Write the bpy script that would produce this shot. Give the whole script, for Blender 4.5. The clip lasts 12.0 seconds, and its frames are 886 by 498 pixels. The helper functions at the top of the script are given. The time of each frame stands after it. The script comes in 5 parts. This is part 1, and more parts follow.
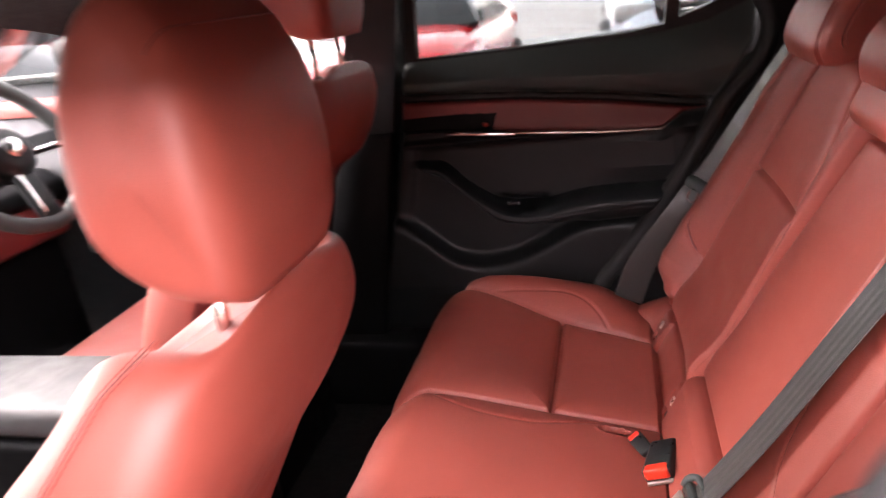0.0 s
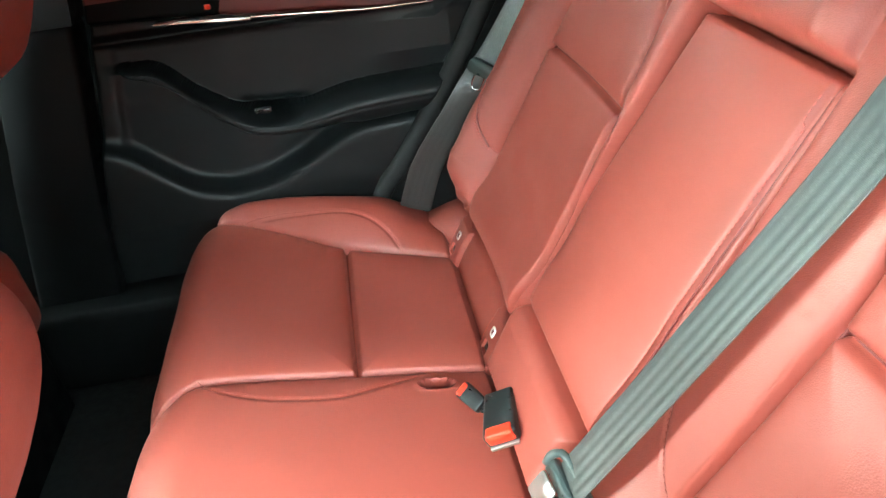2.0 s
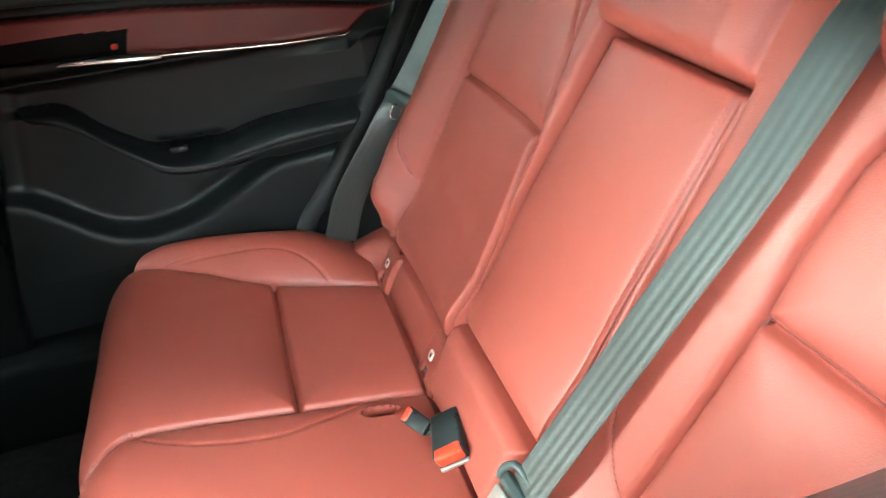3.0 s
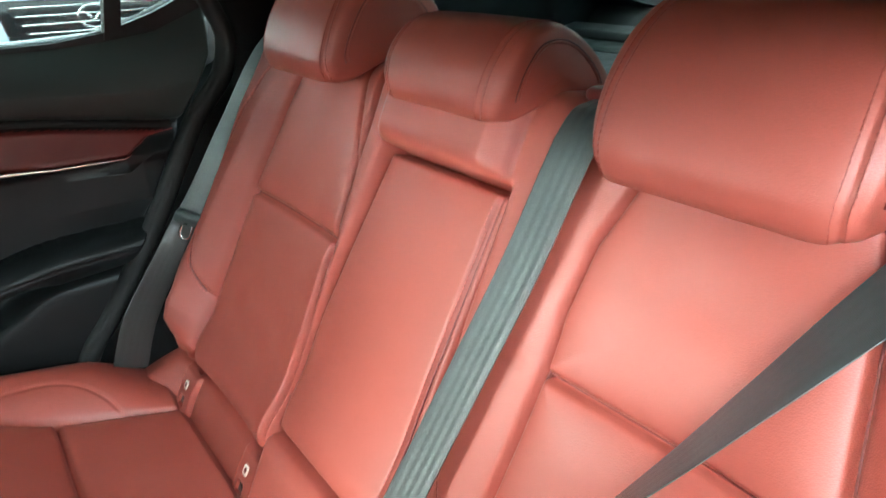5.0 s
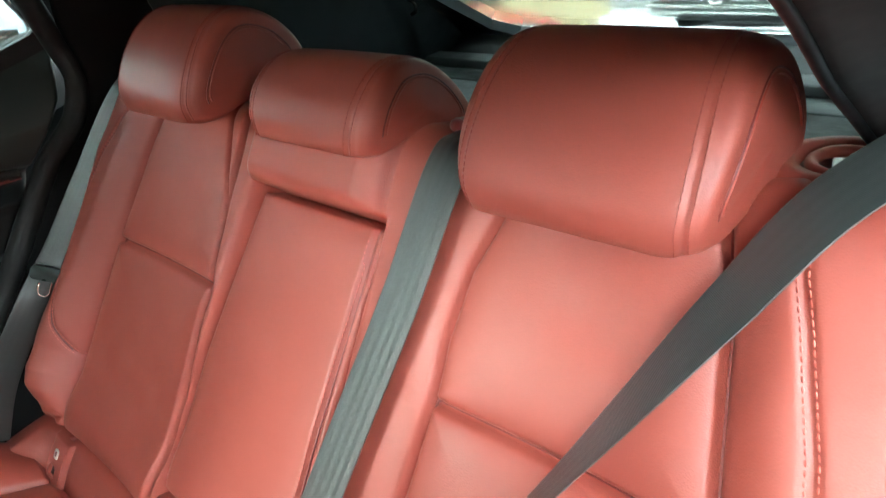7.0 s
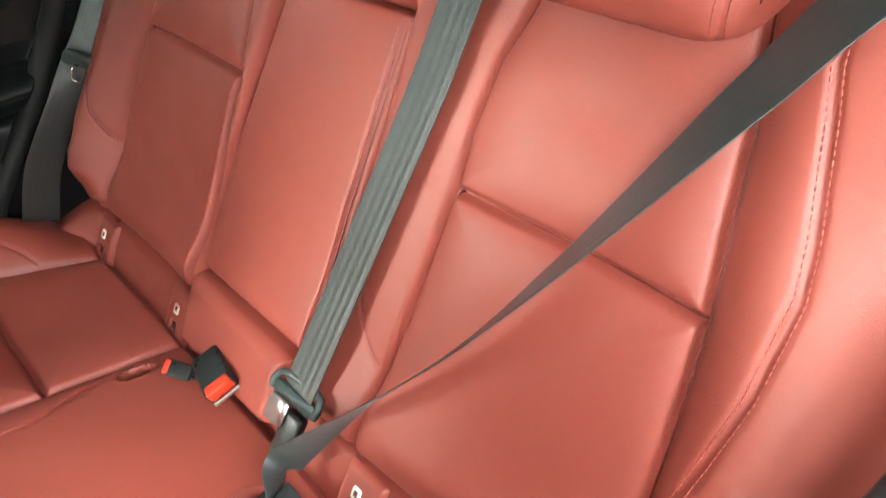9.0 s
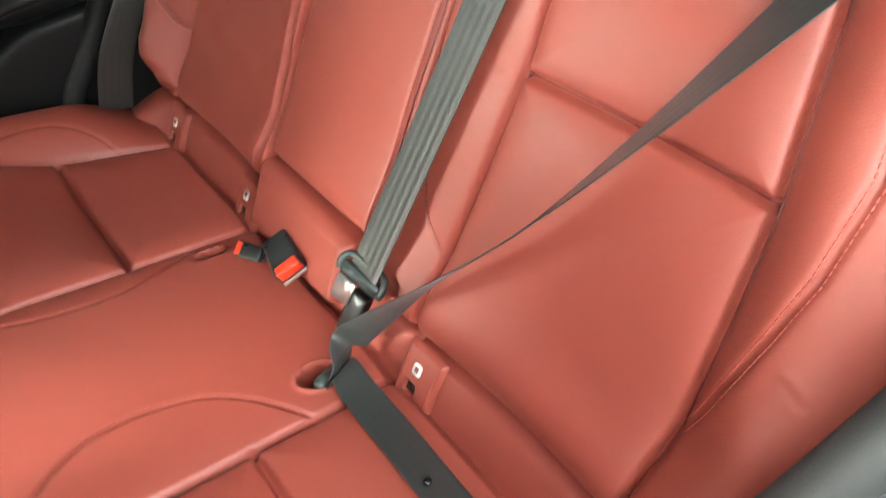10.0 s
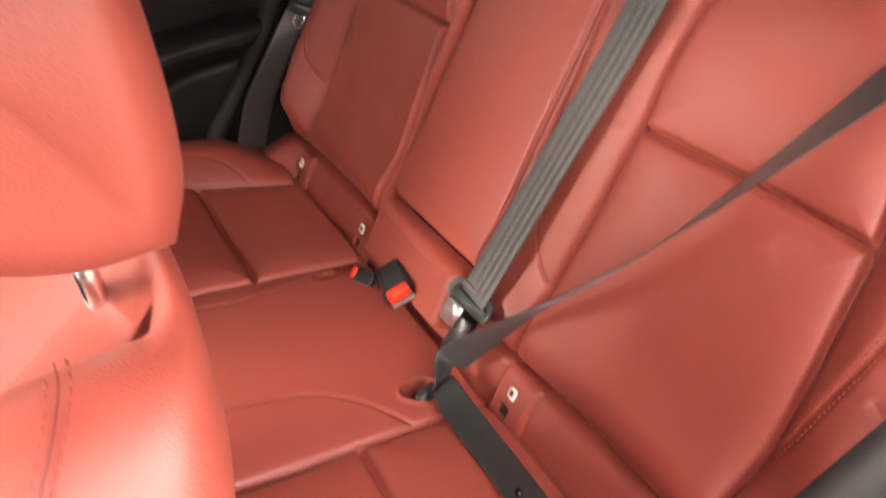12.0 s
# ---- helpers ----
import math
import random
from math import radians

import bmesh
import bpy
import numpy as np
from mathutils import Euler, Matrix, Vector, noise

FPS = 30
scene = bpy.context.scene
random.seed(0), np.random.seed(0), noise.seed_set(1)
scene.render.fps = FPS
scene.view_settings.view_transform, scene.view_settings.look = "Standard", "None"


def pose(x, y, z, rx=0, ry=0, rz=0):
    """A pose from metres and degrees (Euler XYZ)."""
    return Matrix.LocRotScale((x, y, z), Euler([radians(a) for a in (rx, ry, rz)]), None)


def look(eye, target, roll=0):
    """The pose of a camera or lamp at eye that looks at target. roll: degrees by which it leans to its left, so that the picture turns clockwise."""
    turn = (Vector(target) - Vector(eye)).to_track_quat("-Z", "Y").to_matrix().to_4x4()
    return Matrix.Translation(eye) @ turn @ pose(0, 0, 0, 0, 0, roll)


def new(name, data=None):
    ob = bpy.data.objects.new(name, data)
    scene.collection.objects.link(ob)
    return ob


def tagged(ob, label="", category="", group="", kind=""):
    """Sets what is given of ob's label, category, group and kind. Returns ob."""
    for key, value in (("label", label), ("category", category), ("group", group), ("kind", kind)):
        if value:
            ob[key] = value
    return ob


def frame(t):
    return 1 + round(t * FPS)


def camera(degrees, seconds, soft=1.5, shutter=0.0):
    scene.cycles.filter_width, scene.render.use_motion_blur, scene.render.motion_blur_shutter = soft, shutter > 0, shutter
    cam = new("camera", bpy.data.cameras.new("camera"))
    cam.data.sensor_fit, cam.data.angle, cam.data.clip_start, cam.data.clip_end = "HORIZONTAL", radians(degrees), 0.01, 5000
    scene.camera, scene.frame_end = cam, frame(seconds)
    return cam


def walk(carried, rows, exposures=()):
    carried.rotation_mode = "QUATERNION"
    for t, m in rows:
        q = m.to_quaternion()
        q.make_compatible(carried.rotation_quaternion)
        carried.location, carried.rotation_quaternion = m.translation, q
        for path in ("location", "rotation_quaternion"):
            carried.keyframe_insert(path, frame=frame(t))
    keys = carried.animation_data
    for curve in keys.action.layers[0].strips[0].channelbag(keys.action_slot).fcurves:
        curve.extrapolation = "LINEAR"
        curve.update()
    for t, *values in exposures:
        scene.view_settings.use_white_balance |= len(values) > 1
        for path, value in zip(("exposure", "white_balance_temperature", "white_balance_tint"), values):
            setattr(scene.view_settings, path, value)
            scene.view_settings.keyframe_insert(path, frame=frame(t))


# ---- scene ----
cam = camera(66.2, 12.0, soft=1.25, shutter=0.5)
PATH = [
    (0, (-0.078, -0.832, 1.289), (-0.589, 0.969, 0.585), -8.1),
    (0.5, (-0.14, -0.64, 1.278), (-0.363, 1.143, 0.4), -9.5),
    (1, (-0.129, -0.552, 1.25), (-0.193, 1.161, 0.218), -9.6),
    (1.5, (-0.134, -0.541, 1.253), (-0.078, 1.121, 0.142), -8.4),
    (2, (-0.143, -0.544, 1.261), (0.023, 1.106, 0.142), -6.7),
    (2.5, (-0.156, -0.54, 1.265), (0.129, 1.11, 0.17), -5.9),
    (2.7, (-0.165, -0.544, 1.263), (0.175, 1.104, 0.181), -5.9),
    (4.3, (-0.218, -0.596, 1.289), (0.665, 0.922, 0.333), -2.6),
    (4.5, (-0.23, -0.602, 1.293), (0.718, 0.901, 0.375), -1.9),
    (5, (-0.23, -0.604, 1.287), (0.845, 0.873, 0.474), -1.5),
    (5.5, (-0.229, -0.608, 1.292), (0.949, 0.833, 0.56), -2.1),
    (6, (-0.227, -0.612, 1.294), (1.024, 0.784, 0.595), -2.4),
    (6.5, (-0.22, -0.612, 1.295), (1.087, 0.731, 0.596), -2.4),
    (6.7, (-0.221, -0.611, 1.297), (1.114, 0.699, 0.588), -2.2),
    (8.3, (-0.227, -0.624, 1.287), (0.979, 0.54, 0.197), -0.6),
    (8.5, (-0.232, -0.624, 1.285), (0.937, 0.542, 0.156), -0.7),
    (9, (-0.241, -0.633, 1.276), (0.849, 0.531, 0.069), -1.1),
    (9.5, (-0.253, -0.639, 1.267), (0.729, 0.523, -0.03), -2.3),
    (10, (-0.265, -0.644, 1.264), (0.585, 0.499, -0.141), -3.7),
    (10.5, (-0.284, -0.648, 1.263), (0.485, 0.483, -0.196), -4.5),
    (11, (-0.306, -0.658, 1.261), (0.434, 0.472, -0.214), -5.0),
    (11.5, (-0.343, -0.672, 1.261), (0.4, 0.52, -0.162), -3.5),
    (12, (-0.381, -0.696, 1.274), (0.425, 0.674, 0.06), -1.9),
]
EXPOSURES = [(0.0, 3.55, 7100, 29), (0.5, 4.12, 6400, 4), (1.0, 4.45, 5900, -11), (1.5, 4.55, 5800, -15), (2.5, 4.55, 5800, -16), (4.3, 4.35, 5750, -15), (5.0, 4.25, 5700, -13),
             (6.5, 4.10, 5850, -9), (8.3, 3.89, 6250, -5), (9.5, 3.86, 6550, -2), (10.5, 3.80, 7000, 4), (11.0, 3.74, 7600, 15), (12.0, 3.45, 7900, 24)]
walk(cam, [(t, look(eye, target, roll)) for t, eye, target, roll in PATH], EXPOSURES)

# ---- world and daylight: bright overcast ----
world = bpy.data.worlds.new("sky")
scene.world = world
world.use_nodes = True
wt = world.node_tree
sky = wt.nodes.new("ShaderNodeTexSky")
sky.sky_type = "NISHITA"
sky.sun_disc = False
sky.sun_elevation, sky.sun_rotation = radians(36), radians(-77)
sky.air_density, sky.dust_density, sky.ozone_density = 1.0, 1.0, 1.0
grey = wt.nodes.new("ShaderNodeHueSaturation")
grey.inputs["Saturation"].default_value = 0.16
wt.links.new(sky.outputs[0], grey.inputs["Color"])
wt.links.new(grey.outputs[0], wt.nodes["Background"].inputs[0])
wt.nodes["Background"].inputs[1].default_value = 0.56
sun = new("sun", bpy.data.lights.new("sun", "SUN"))
sun.data.energy, sun.data.angle, sun.data.color = 0.70, radians(28), (1.0, 0.94, 0.86)
sun.matrix_world = look((-6.0, 1.2, 2.35), (0, 0, 0.5))


# ---- materials ----
def mat_base(name, colour, rough, metal=0.0, coat=0.0, spec=0.5):
    m = bpy.data.materials.new(name)
    m.use_nodes = True
    b = m.node_tree.nodes["Principled BSDF"]
    b.inputs["Base Color"].default_value = (*colour, 1)
    b.inputs["Roughness"].default_value = rough
    b.inputs["Metallic"].default_value = metal
    b.inputs["Coat Weight"].default_value = coat
    b.inputs["Specular IOR Level"].default_value = spec
    return m, m.node_tree, b


def noise_node(t, scale, detail=3.0, rough=0.55, kind="ShaderNodeTexNoise", coord="Object"):
    c = t.nodes.new("ShaderNodeTexCoord")
    n = t.nodes.new(kind)
    n.inputs["Scale"].default_value = scale
    if kind == "ShaderNodeTexNoise":
        n.inputs["Detail"].default_value, n.inputs["Roughness"].default_value = detail, rough
    t.links.new(c.outputs[coord], n.inputs["Vector"])
    return n


def varied(name, colour, rough, vary=0.12, scale=6.0, grain=900.0, relief=0.15, depth=0.0004, metal=0.0, coat=0.0, rvary=0.1, spec=0.5, cells=True, soft_relief=0.0):
    """A surface with broad tone changes, fine grain relief and uneven gloss."""
    m, t, b = mat_base(name, colour, rough, metal, coat, spec)
    n = noise_node(t, scale, 5.0)
    ramp = t.nodes.new("ShaderNodeMapRange")
    ramp.inputs["From Min"].default_value, ramp.inputs["From Max"].default_value = 0.3, 0.7
    ramp.inputs["To Min"].default_value, ramp.inputs["To Max"].default_value = 1 - vary, 1 + vary
    t.links.new(n.outputs[0], ramp.inputs["Value"])
    mul = t.nodes.new("ShaderNodeVectorMath")
    mul.operation = "SCALE"
    mul.inputs[0].default_value = colour
    t.links.new(ramp.outputs[0], mul.inputs["Scale"])
    t.links.new(mul.outputs[0], b.inputs["Base Color"])
    n2 = noise_node(t, scale * 4.0, 4.0)
    r2 = t.nodes.new("ShaderNodeMapRange")
    r2.inputs["From Min"].default_value, r2.inputs["From Max"].default_value = 0.3, 0.7
    r2.inputs["To Min"].default_value, r2.inputs["To Max"].default_value = max(0.02, rough - rvary), min(1.0, rough + rvary)
    t.links.new(n2.outputs[0], r2.inputs["Value"])
    t.links.new(r2.outputs[0], b.inputs["Roughness"])
    if relief > 0:
        g = noise_node(t, grain, 2.0, kind="ShaderNodeTexVoronoi" if cells else "ShaderNodeTexNoise")
        bump = t.nodes.new("ShaderNodeBump")
        bump.inputs["Strength"].default_value, bump.inputs["Distance"].default_value = relief, depth
        t.links.new(g.outputs[0], bump.inputs["Height"])
        t.links.new(bump.outputs[0], b.inputs["Normal"])
        if soft_relief:
            g2 = noise_node(t, 38.0, 3.0, 0.6)
            under = t.nodes.new("ShaderNodeBump")
            under.inputs["Strength"].default_value, under.inputs["Distance"].default_value = soft_relief, 0.004
            t.links.new(g2.outputs[0], under.inputs["Height"])
            t.links.new(under.outputs[0], bump.inputs["Normal"])
    return m


def webbing_material():
    """Woven belt: fine ribs along its length and a weave across, by the belt's own surface map."""
    m, t, b = mat_base("belt_webbing", (0.0225, 0.0260, 0.0248), 0.40)
    c = t.nodes.new("ShaderNodeTexCoord")
    sep = t.nodes.new("ShaderNodeSeparateXYZ")
    t.links.new(c.outputs["UV"], sep.inputs[0])
    hs = []
    for axis, freq, amp in ((0, 5.0 * 6.283, 0.35), (0, 40 * 6.283, 0.10), (1, 800 * 6.283, 0.30)):
        mu = t.nodes.new("ShaderNodeMath")
        mu.operation = "MULTIPLY"
        mu.inputs[1].default_value = freq
        t.links.new(sep.outputs[axis], mu.inputs[0])
        si = t.nodes.new("ShaderNodeMath")
        si.operation = "SINE"
        t.links.new(mu.outputs[0], si.inputs[0])
        am = t.nodes.new("ShaderNodeMath")
        am.operation = "MULTIPLY"
        am.inputs[1].default_value = amp
        t.links.new(si.outputs[0], am.inputs[0])
        hs.append(am)
    s = hs[0]
    for h in hs[1:]:
        ad = t.nodes.new("ShaderNodeMath")
        t.links.new(s.outputs[0], ad.inputs[0])
        t.links.new(h.outputs[0], ad.inputs[1])
        s = ad
    bump = t.nodes.new("ShaderNodeBump")
    bump.inputs["Strength"].default_value, bump.inputs["Distance"].default_value = 0.22, 0.0006
    t.links.new(s.outputs[0], bump.inputs["Height"])
    t.links.new(bump.outputs[0], b.inputs["Normal"])
    mr = t.nodes.new("ShaderNodeMapRange")
    mr.inputs["From Min"].default_value, mr.inputs["From Max"].default_value = -1.0, 1.0
    mr.inputs["To Min"].default_value, mr.inputs["To Max"].default_value = 0.84, 1.14
    t.links.new(s.outputs[0], mr.inputs["Value"])
    mul = t.nodes.new("ShaderNodeVectorMath")
    mul.operation = "SCALE"
    mul.inputs[0].default_value = (0.0225, 0.0260, 0.0248)
    t.links.new(mr.outputs[0], mul.inputs["Scale"])
    t.links.new(mul.outputs[0], b.inputs["Base Color"])
    b.inputs["Sheen Weight"].default_value = 0.10
    b.inputs["Sheen Roughness"].default_value = 0.4
    b.inputs["Specular IOR Level"].default_value = 0.9
    return m


def glass_material(name, tint, rough=0.0):
    m, t, b = mat_base(name, tint, rough)
    b.inputs["Transmission Weight"].default_value = 1.0
    b.inputs["IOR"].default_value = 1.45
    return m


LEATHER = varied("red_leather", (0.285, 0.054, 0.037), 0.50, vary=0.03, scale=5, grain=650, relief=0.22, depth=0.0005, spec=0.6, soft_relief=0.05, rvary=0.04)
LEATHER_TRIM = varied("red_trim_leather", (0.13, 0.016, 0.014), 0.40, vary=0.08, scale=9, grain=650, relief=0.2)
THREAD = varied("red_thread", (0.46, 0.10, 0.075), 0.7, vary=0.1, scale=40, relief=0)
BLACK_SOFT = varied("black_soft_plastic", (0.0046, 0.0054, 0.0058), 0.46, vary=0.1, scale=7, grain=700, relief=0.08, depth=0.0003, spec=0.25, cells=False)
BLACK_LEATHER = varied("black_leatherette", (0.0066, 0.0080, 0.0087), 0.46, vary=0.1, scale=7, grain=600, relief=0.12, spec=0.28, cells=False)
BLACK_HARD = varied("black_hard_plastic", (0.0038, 0.004, 0.0042), 0.45, vary=0.1, scale=8, grain=800, relief=0.05, depth=0.0002, spec=0.06, cells=False)
BLACK_GLOSS = varied("black_gloss", (0.012, 0.012, 0.013), 0.12, vary=0.1, scale=10, relief=0, rvary=0.05)
BLACK_CLOTH = varied("black_headlining", (0.016, 0.017, 0.0175), 0.85, vary=0.15, scale=14, grain=900, relief=0.3, cells=False, spec=0.3)
SHELF_CLOTH = varied("grey_green_shelf_cloth", (0.036, 0.041, 0.039), 0.7, vary=0.12, scale=14, grain=900, relief=0.25, cells=False, spec=0.4)
PILLAR = varied("blue_black_pillar_plastic", (0.021, 0.026, 0.029), 0.5, vary=0.08, scale=7, grain=900, relief=0.1, depth=0.0003, spec=0.45, cells=False)
GREY_SOFT = varied("dark_grey_green_panel", (0.034, 0.042, 0.039), 0.42, vary=0.08, scale=5, grain=1100, relief=0.25, spec=0.3)
GREY_LID = varied("light_grey_leather", (0.042, 0.044, 0.043), 0.55, vary=0.05, scale=6, grain=700, relief=0.2)
CARPET = varied("black_carpet", (0.014, 0.014, 0.015), 0.95, vary=0.3, scale=30, grain=500, relief=0.6, depth=0.002, cells=False, spec=0.3)
RUBBER = varied("black_rubber", (0.015, 0.015, 0.015), 0.6, vary=0.15, scale=20, grain=500, relief=0.15, spec=0.3)
CHROME = varied("satin_chrome", (0.78, 0.77, 0.75), 0.16, vary=0.03, scale=20, relief=0, metal=1.0, rvary=0.06)
STEEL = varied("brushed_steel", (0.6, 0.6, 0.58), 0.38, vary=0.08, scale=12, relief=0, metal=1.0)
BUCKLE_GREY = varied("dark_grey_plastic", (0.042, 0.054, 0.052), 0.35, vary=0.1, scale=20, grain=1500, relief=0.15)
BLACK_BUCKLE = varied("black_buckle_plastic", (0.008, 0.009, 0.009), 0.36, vary=0.1, scale=20, grain=1500, relief=0.1)
RED_BUTTON = varied("bright_red_plastic", (0.75, 0.04, 0.015), 0.35, vary=0.05, scale=40, relief=0)
WHITE_PRINT = varied("white_print", (0.8, 0.78, 0.74), 0.5, vary=0.05, scale=60, relief=0)
GREY_TRIM = varied("grey_tailgate_plastic", (0.07, 0.075, 0.073), 0.4, vary=0.08, scale=5, grain=1100, relief=0.25)
RED_PLASTIC = varied("satin_red_plastic", (0.26, 0.060, 0.045), 0.48, vary=0.06, scale=12, relief=0, spec=0.4)
DARK_THREAD = varied("dark_red_thread", (0.25, 0.045, 0.034), 0.7, vary=0.1, scale=40, relief=0)
SLOT_SHADE = varied("dark_red_slot_shade", (0.03, 0.008, 0.006), 0.6, vary=0.1, scale=40, relief=0)
WEBBING = webbing_material()
GLASS = glass_material("window_glass", (0.36, 0.385, 0.375))
PRIVACY = glass_material("tinted_window_glass", (0.095, 0.106, 0.102))
DARK_GLASS = mat_base("dark_car_glass", (0.02, 0.024, 0.026), 0.05)[0]
PAINT_RED = varied("red_car_paint", (0.50, 0.012, 0.016), 0.25, vary=0.06, scale=3, relief=0, coat=1.0, rvary=0.05)
PAINT_WHITE = varied("white_car_paint", (0.58, 0.60, 0.60), 0.25, vary=0.04, scale=3, relief=0, coat=1.0, rvary=0.05)
PAINT_BLUE = varied("pale_blue_car_paint", (0.46, 0.54, 0.62), 0.25, vary=0.04, scale=3, relief=0, coat=1.0, rvary=0.05)
PAINT_SILVER = varied("silver_grey_paint", (0.42, 0.44, 0.44), 0.3, vary=0.04, scale=3, relief=0, coat=0.6, rvary=0.05, metal=0.3)
PAINT_DARK = varied("dark_grey_paint", (0.028, 0.034, 0.038), 0.3, vary=0.05, scale=4, relief=0, coat=0.8, rvary=0.05)
GRILLE_GREY = varied("grey_grille_plastic", (0.26, 0.28, 0.27), 0.5, vary=0.1, scale=9, relief=0)
LAMP_LENS = varied("clear_lamp_lens", (0.33, 0.34, 0.34), 0.08, vary=0.2, scale=30, relief=0, rvary=0.04)
RED_LENS = varied("red_lamp_lens", (0.5, 0.01, 0.01), 0.1, vary=0.1, scale=30, relief=0, rvary=0.05)
ASPHALT = varied("wet_asphalt", (0.13, 0.13, 0.126), 0.5, vary=0.3, scale=1.5, grain=120, relief=0.5, depth=0.004, rvary=0.25)
# dark brown for the added, unseen walls, so they bounce little light
BLOCKER_BROWN = varied("brown_light_blocker", (0.10, 0.070, 0.052), 0.85, vary=0.2, scale=2.0, grain=60, relief=0.4, depth=0.004, cells=False)
RENDER_WALL = varied("cream_render", (0.40, 0.32, 0.18), 0.9, vary=0.08, scale=1.2, grain=150, relief=0.3, depth=0.003, cells=False)


# ---- mesh helpers ----
def mesh_part(name, verts, faces, material, parent=None, label="", smooth=True, uvs=None, normals=None):
    me = bpy.data.meshes.new(name)
    me.from_pydata([tuple(map(float, v)) for v in verts], [], [tuple(map(int, f)) for f in faces])
    if smooth:
        me.polygons.foreach_set("use_smooth", [True] * len(me.polygons))
    if uvs is not None:
        layer = me.uv_layers.new(name="map")
        idx = np.empty(len(me.loops), int)
        me.loops.foreach_get("vertex_index", idx)
        layer.data.foreach_set("uv", np.asarray(uvs, float)[idx].ravel())
    if normals is not None:
        me.normals_split_custom_set_from_vertices([tuple(map(float, v)) for v in normals])
    me.materials.append(material)
    ob = new(name, me)
    if parent:
        ob.parent = parent
    if label:
        tagged(ob, label)
    return ob


def part(name, bm, material, parent=None, label="", smooth=True):
    bmesh.ops.recalc_face_normals(bm, faces=bm.faces)
    me = bpy.data.meshes.new(name)
    bm.to_mesh(me)
    bm.free()
    if smooth:
        me.polygons.foreach_set("use_smooth", [True] * len(me.polygons))
    me.materials.append(material)
    ob = new(name, me)
    if parent:
        ob.parent = parent
    if label:
        tagged(ob, label)
    return ob


def thing(name, label, category, group="", kind=""):
    return tagged(new(name), label, category, group, kind)


def spline(points, step=0.01):
    """A smooth curve through points, sampled about every step metres."""
    p = np.asarray(points, float)
    q = np.vstack([2 * p[0] - p[1], p, 2 * p[-1] - p[-2]])
    out = []
    for i in range(1, len(q) - 2):
        a, b, c, d = q[i - 1], q[i], q[i + 1], q[i + 2]
        n = max(2, int(np.linalg.norm(c - b) / step))
        for k in range(n):
            s = k / n
            out.append(0.5 * (2 * b + (c - a) * s + (2 * a - 5 * b + 4 * c - d) * s * s + (3 * b - a - 3 * c + d) * s ** 3))
    out.append(q[-2])
    return np.array(out)


def line_distance(U, V, line):
    """Distance of each point (U, V) to a polyline."""
    best = np.full(U.shape, 9.0)
    for (x0, y0), (x1, y1) in zip(line[:-1], line[1:]):
        dx, dy = x1 - x0, y1 - y0
        k = np.clip(((U - x0) * dx + (V - y0) * dy) / (dx * dx + dy * dy + 1e-12), 0, 1)
        best = np.minimum(best, np.hypot(U - x0 - k * dx, V - y0 - k * dy))
    return best


def sheet(parent, P, regions, names):
    """Splits a grid of places into one mesh for each region. names: region -> (name, material, label)."""
    n, m = P.shape[:2]
    flat = P.reshape(-1, 3)
    nor = np.cross(np.gradient(P, axis=0), np.gradient(P, axis=1))
    nor = (nor / (np.linalg.norm(nor, axis=2)[..., None] + 1e-12)).reshape(-1, 3)
    for key in names:
        ii, jj = np.nonzero(regions == key)
        if not len(ii):
            continue
        quads = np.stack([ii * m + jj, (ii + 1) * m + jj, (ii + 1) * m + jj + 1, ii * m + jj + 1], 1)
        used, inv = np.unique(quads, return_inverse=True)
        nm, mat, label = names[key]
        mesh_part(nm, flat[used], inv.reshape(-1, 4), mat, parent, label, normals=nor[used])


def box_bm(x0, x1, y0, y1, z0, z1, bevel=0.0, seg=2):
    bm = bmesh.new()
    bmesh.ops.create_cube(bm, size=1, matrix=Matrix.Translation(((x0 + x1) / 2, (y0 + y1) / 2, (z0 + z1) / 2)) @ Matrix.Diagonal((x1 - x0, y1 - y0, z1 - z0, 1)))
    if bevel:
        bmesh.ops.bevel(bm, geom=bm.edges[:], offset=bevel, segments=seg, profile=0.5, affect="EDGES")
    return bm


def tube(points, radius, seg=10, close=False):
    """A bmesh tube along points; radius may be a number or a list."""
    pts = [Vector(p) for p in points]
    bm = bmesh.new()
    rings, side = [], None
    up = Vector((0, 0, 1))
    for i, p in enumerate(pts):
        a = pts[i - 1] if i or close else p
        b = pts[(i + 1) % len(pts)] if i + 1 < len(pts) or close else p
        d = (b - a).normalized()
        if side is None:
            side = d.cross(up if abs(d.z) < 0.95 else Vector((1, 0, 0)))
        side = (side - side.dot(d) * d).normalized()
        s = side
        w = s.cross(d)
        r = radius[i] if isinstance(radius, (list, tuple)) else radius
        rings.append([bm.verts.new(p + r * (math.cos(k * math.tau / seg) * s + math.sin(k * math.tau / seg) * w)) for k in range(seg)])
    pairs = list(zip(rings[:-1], rings[1:])) + ([(rings[-1], rings[0])] if close else [])
    for r0, r1 in pairs:
        for k in range(seg):
            bm.faces.new((r0[k], r0[(k + 1) % seg], r1[(k + 1) % seg], r1[k]))
    if not close:
        bm.faces.new(rings[0][::-1])
        bm.faces.new(rings[-1])
    return bm


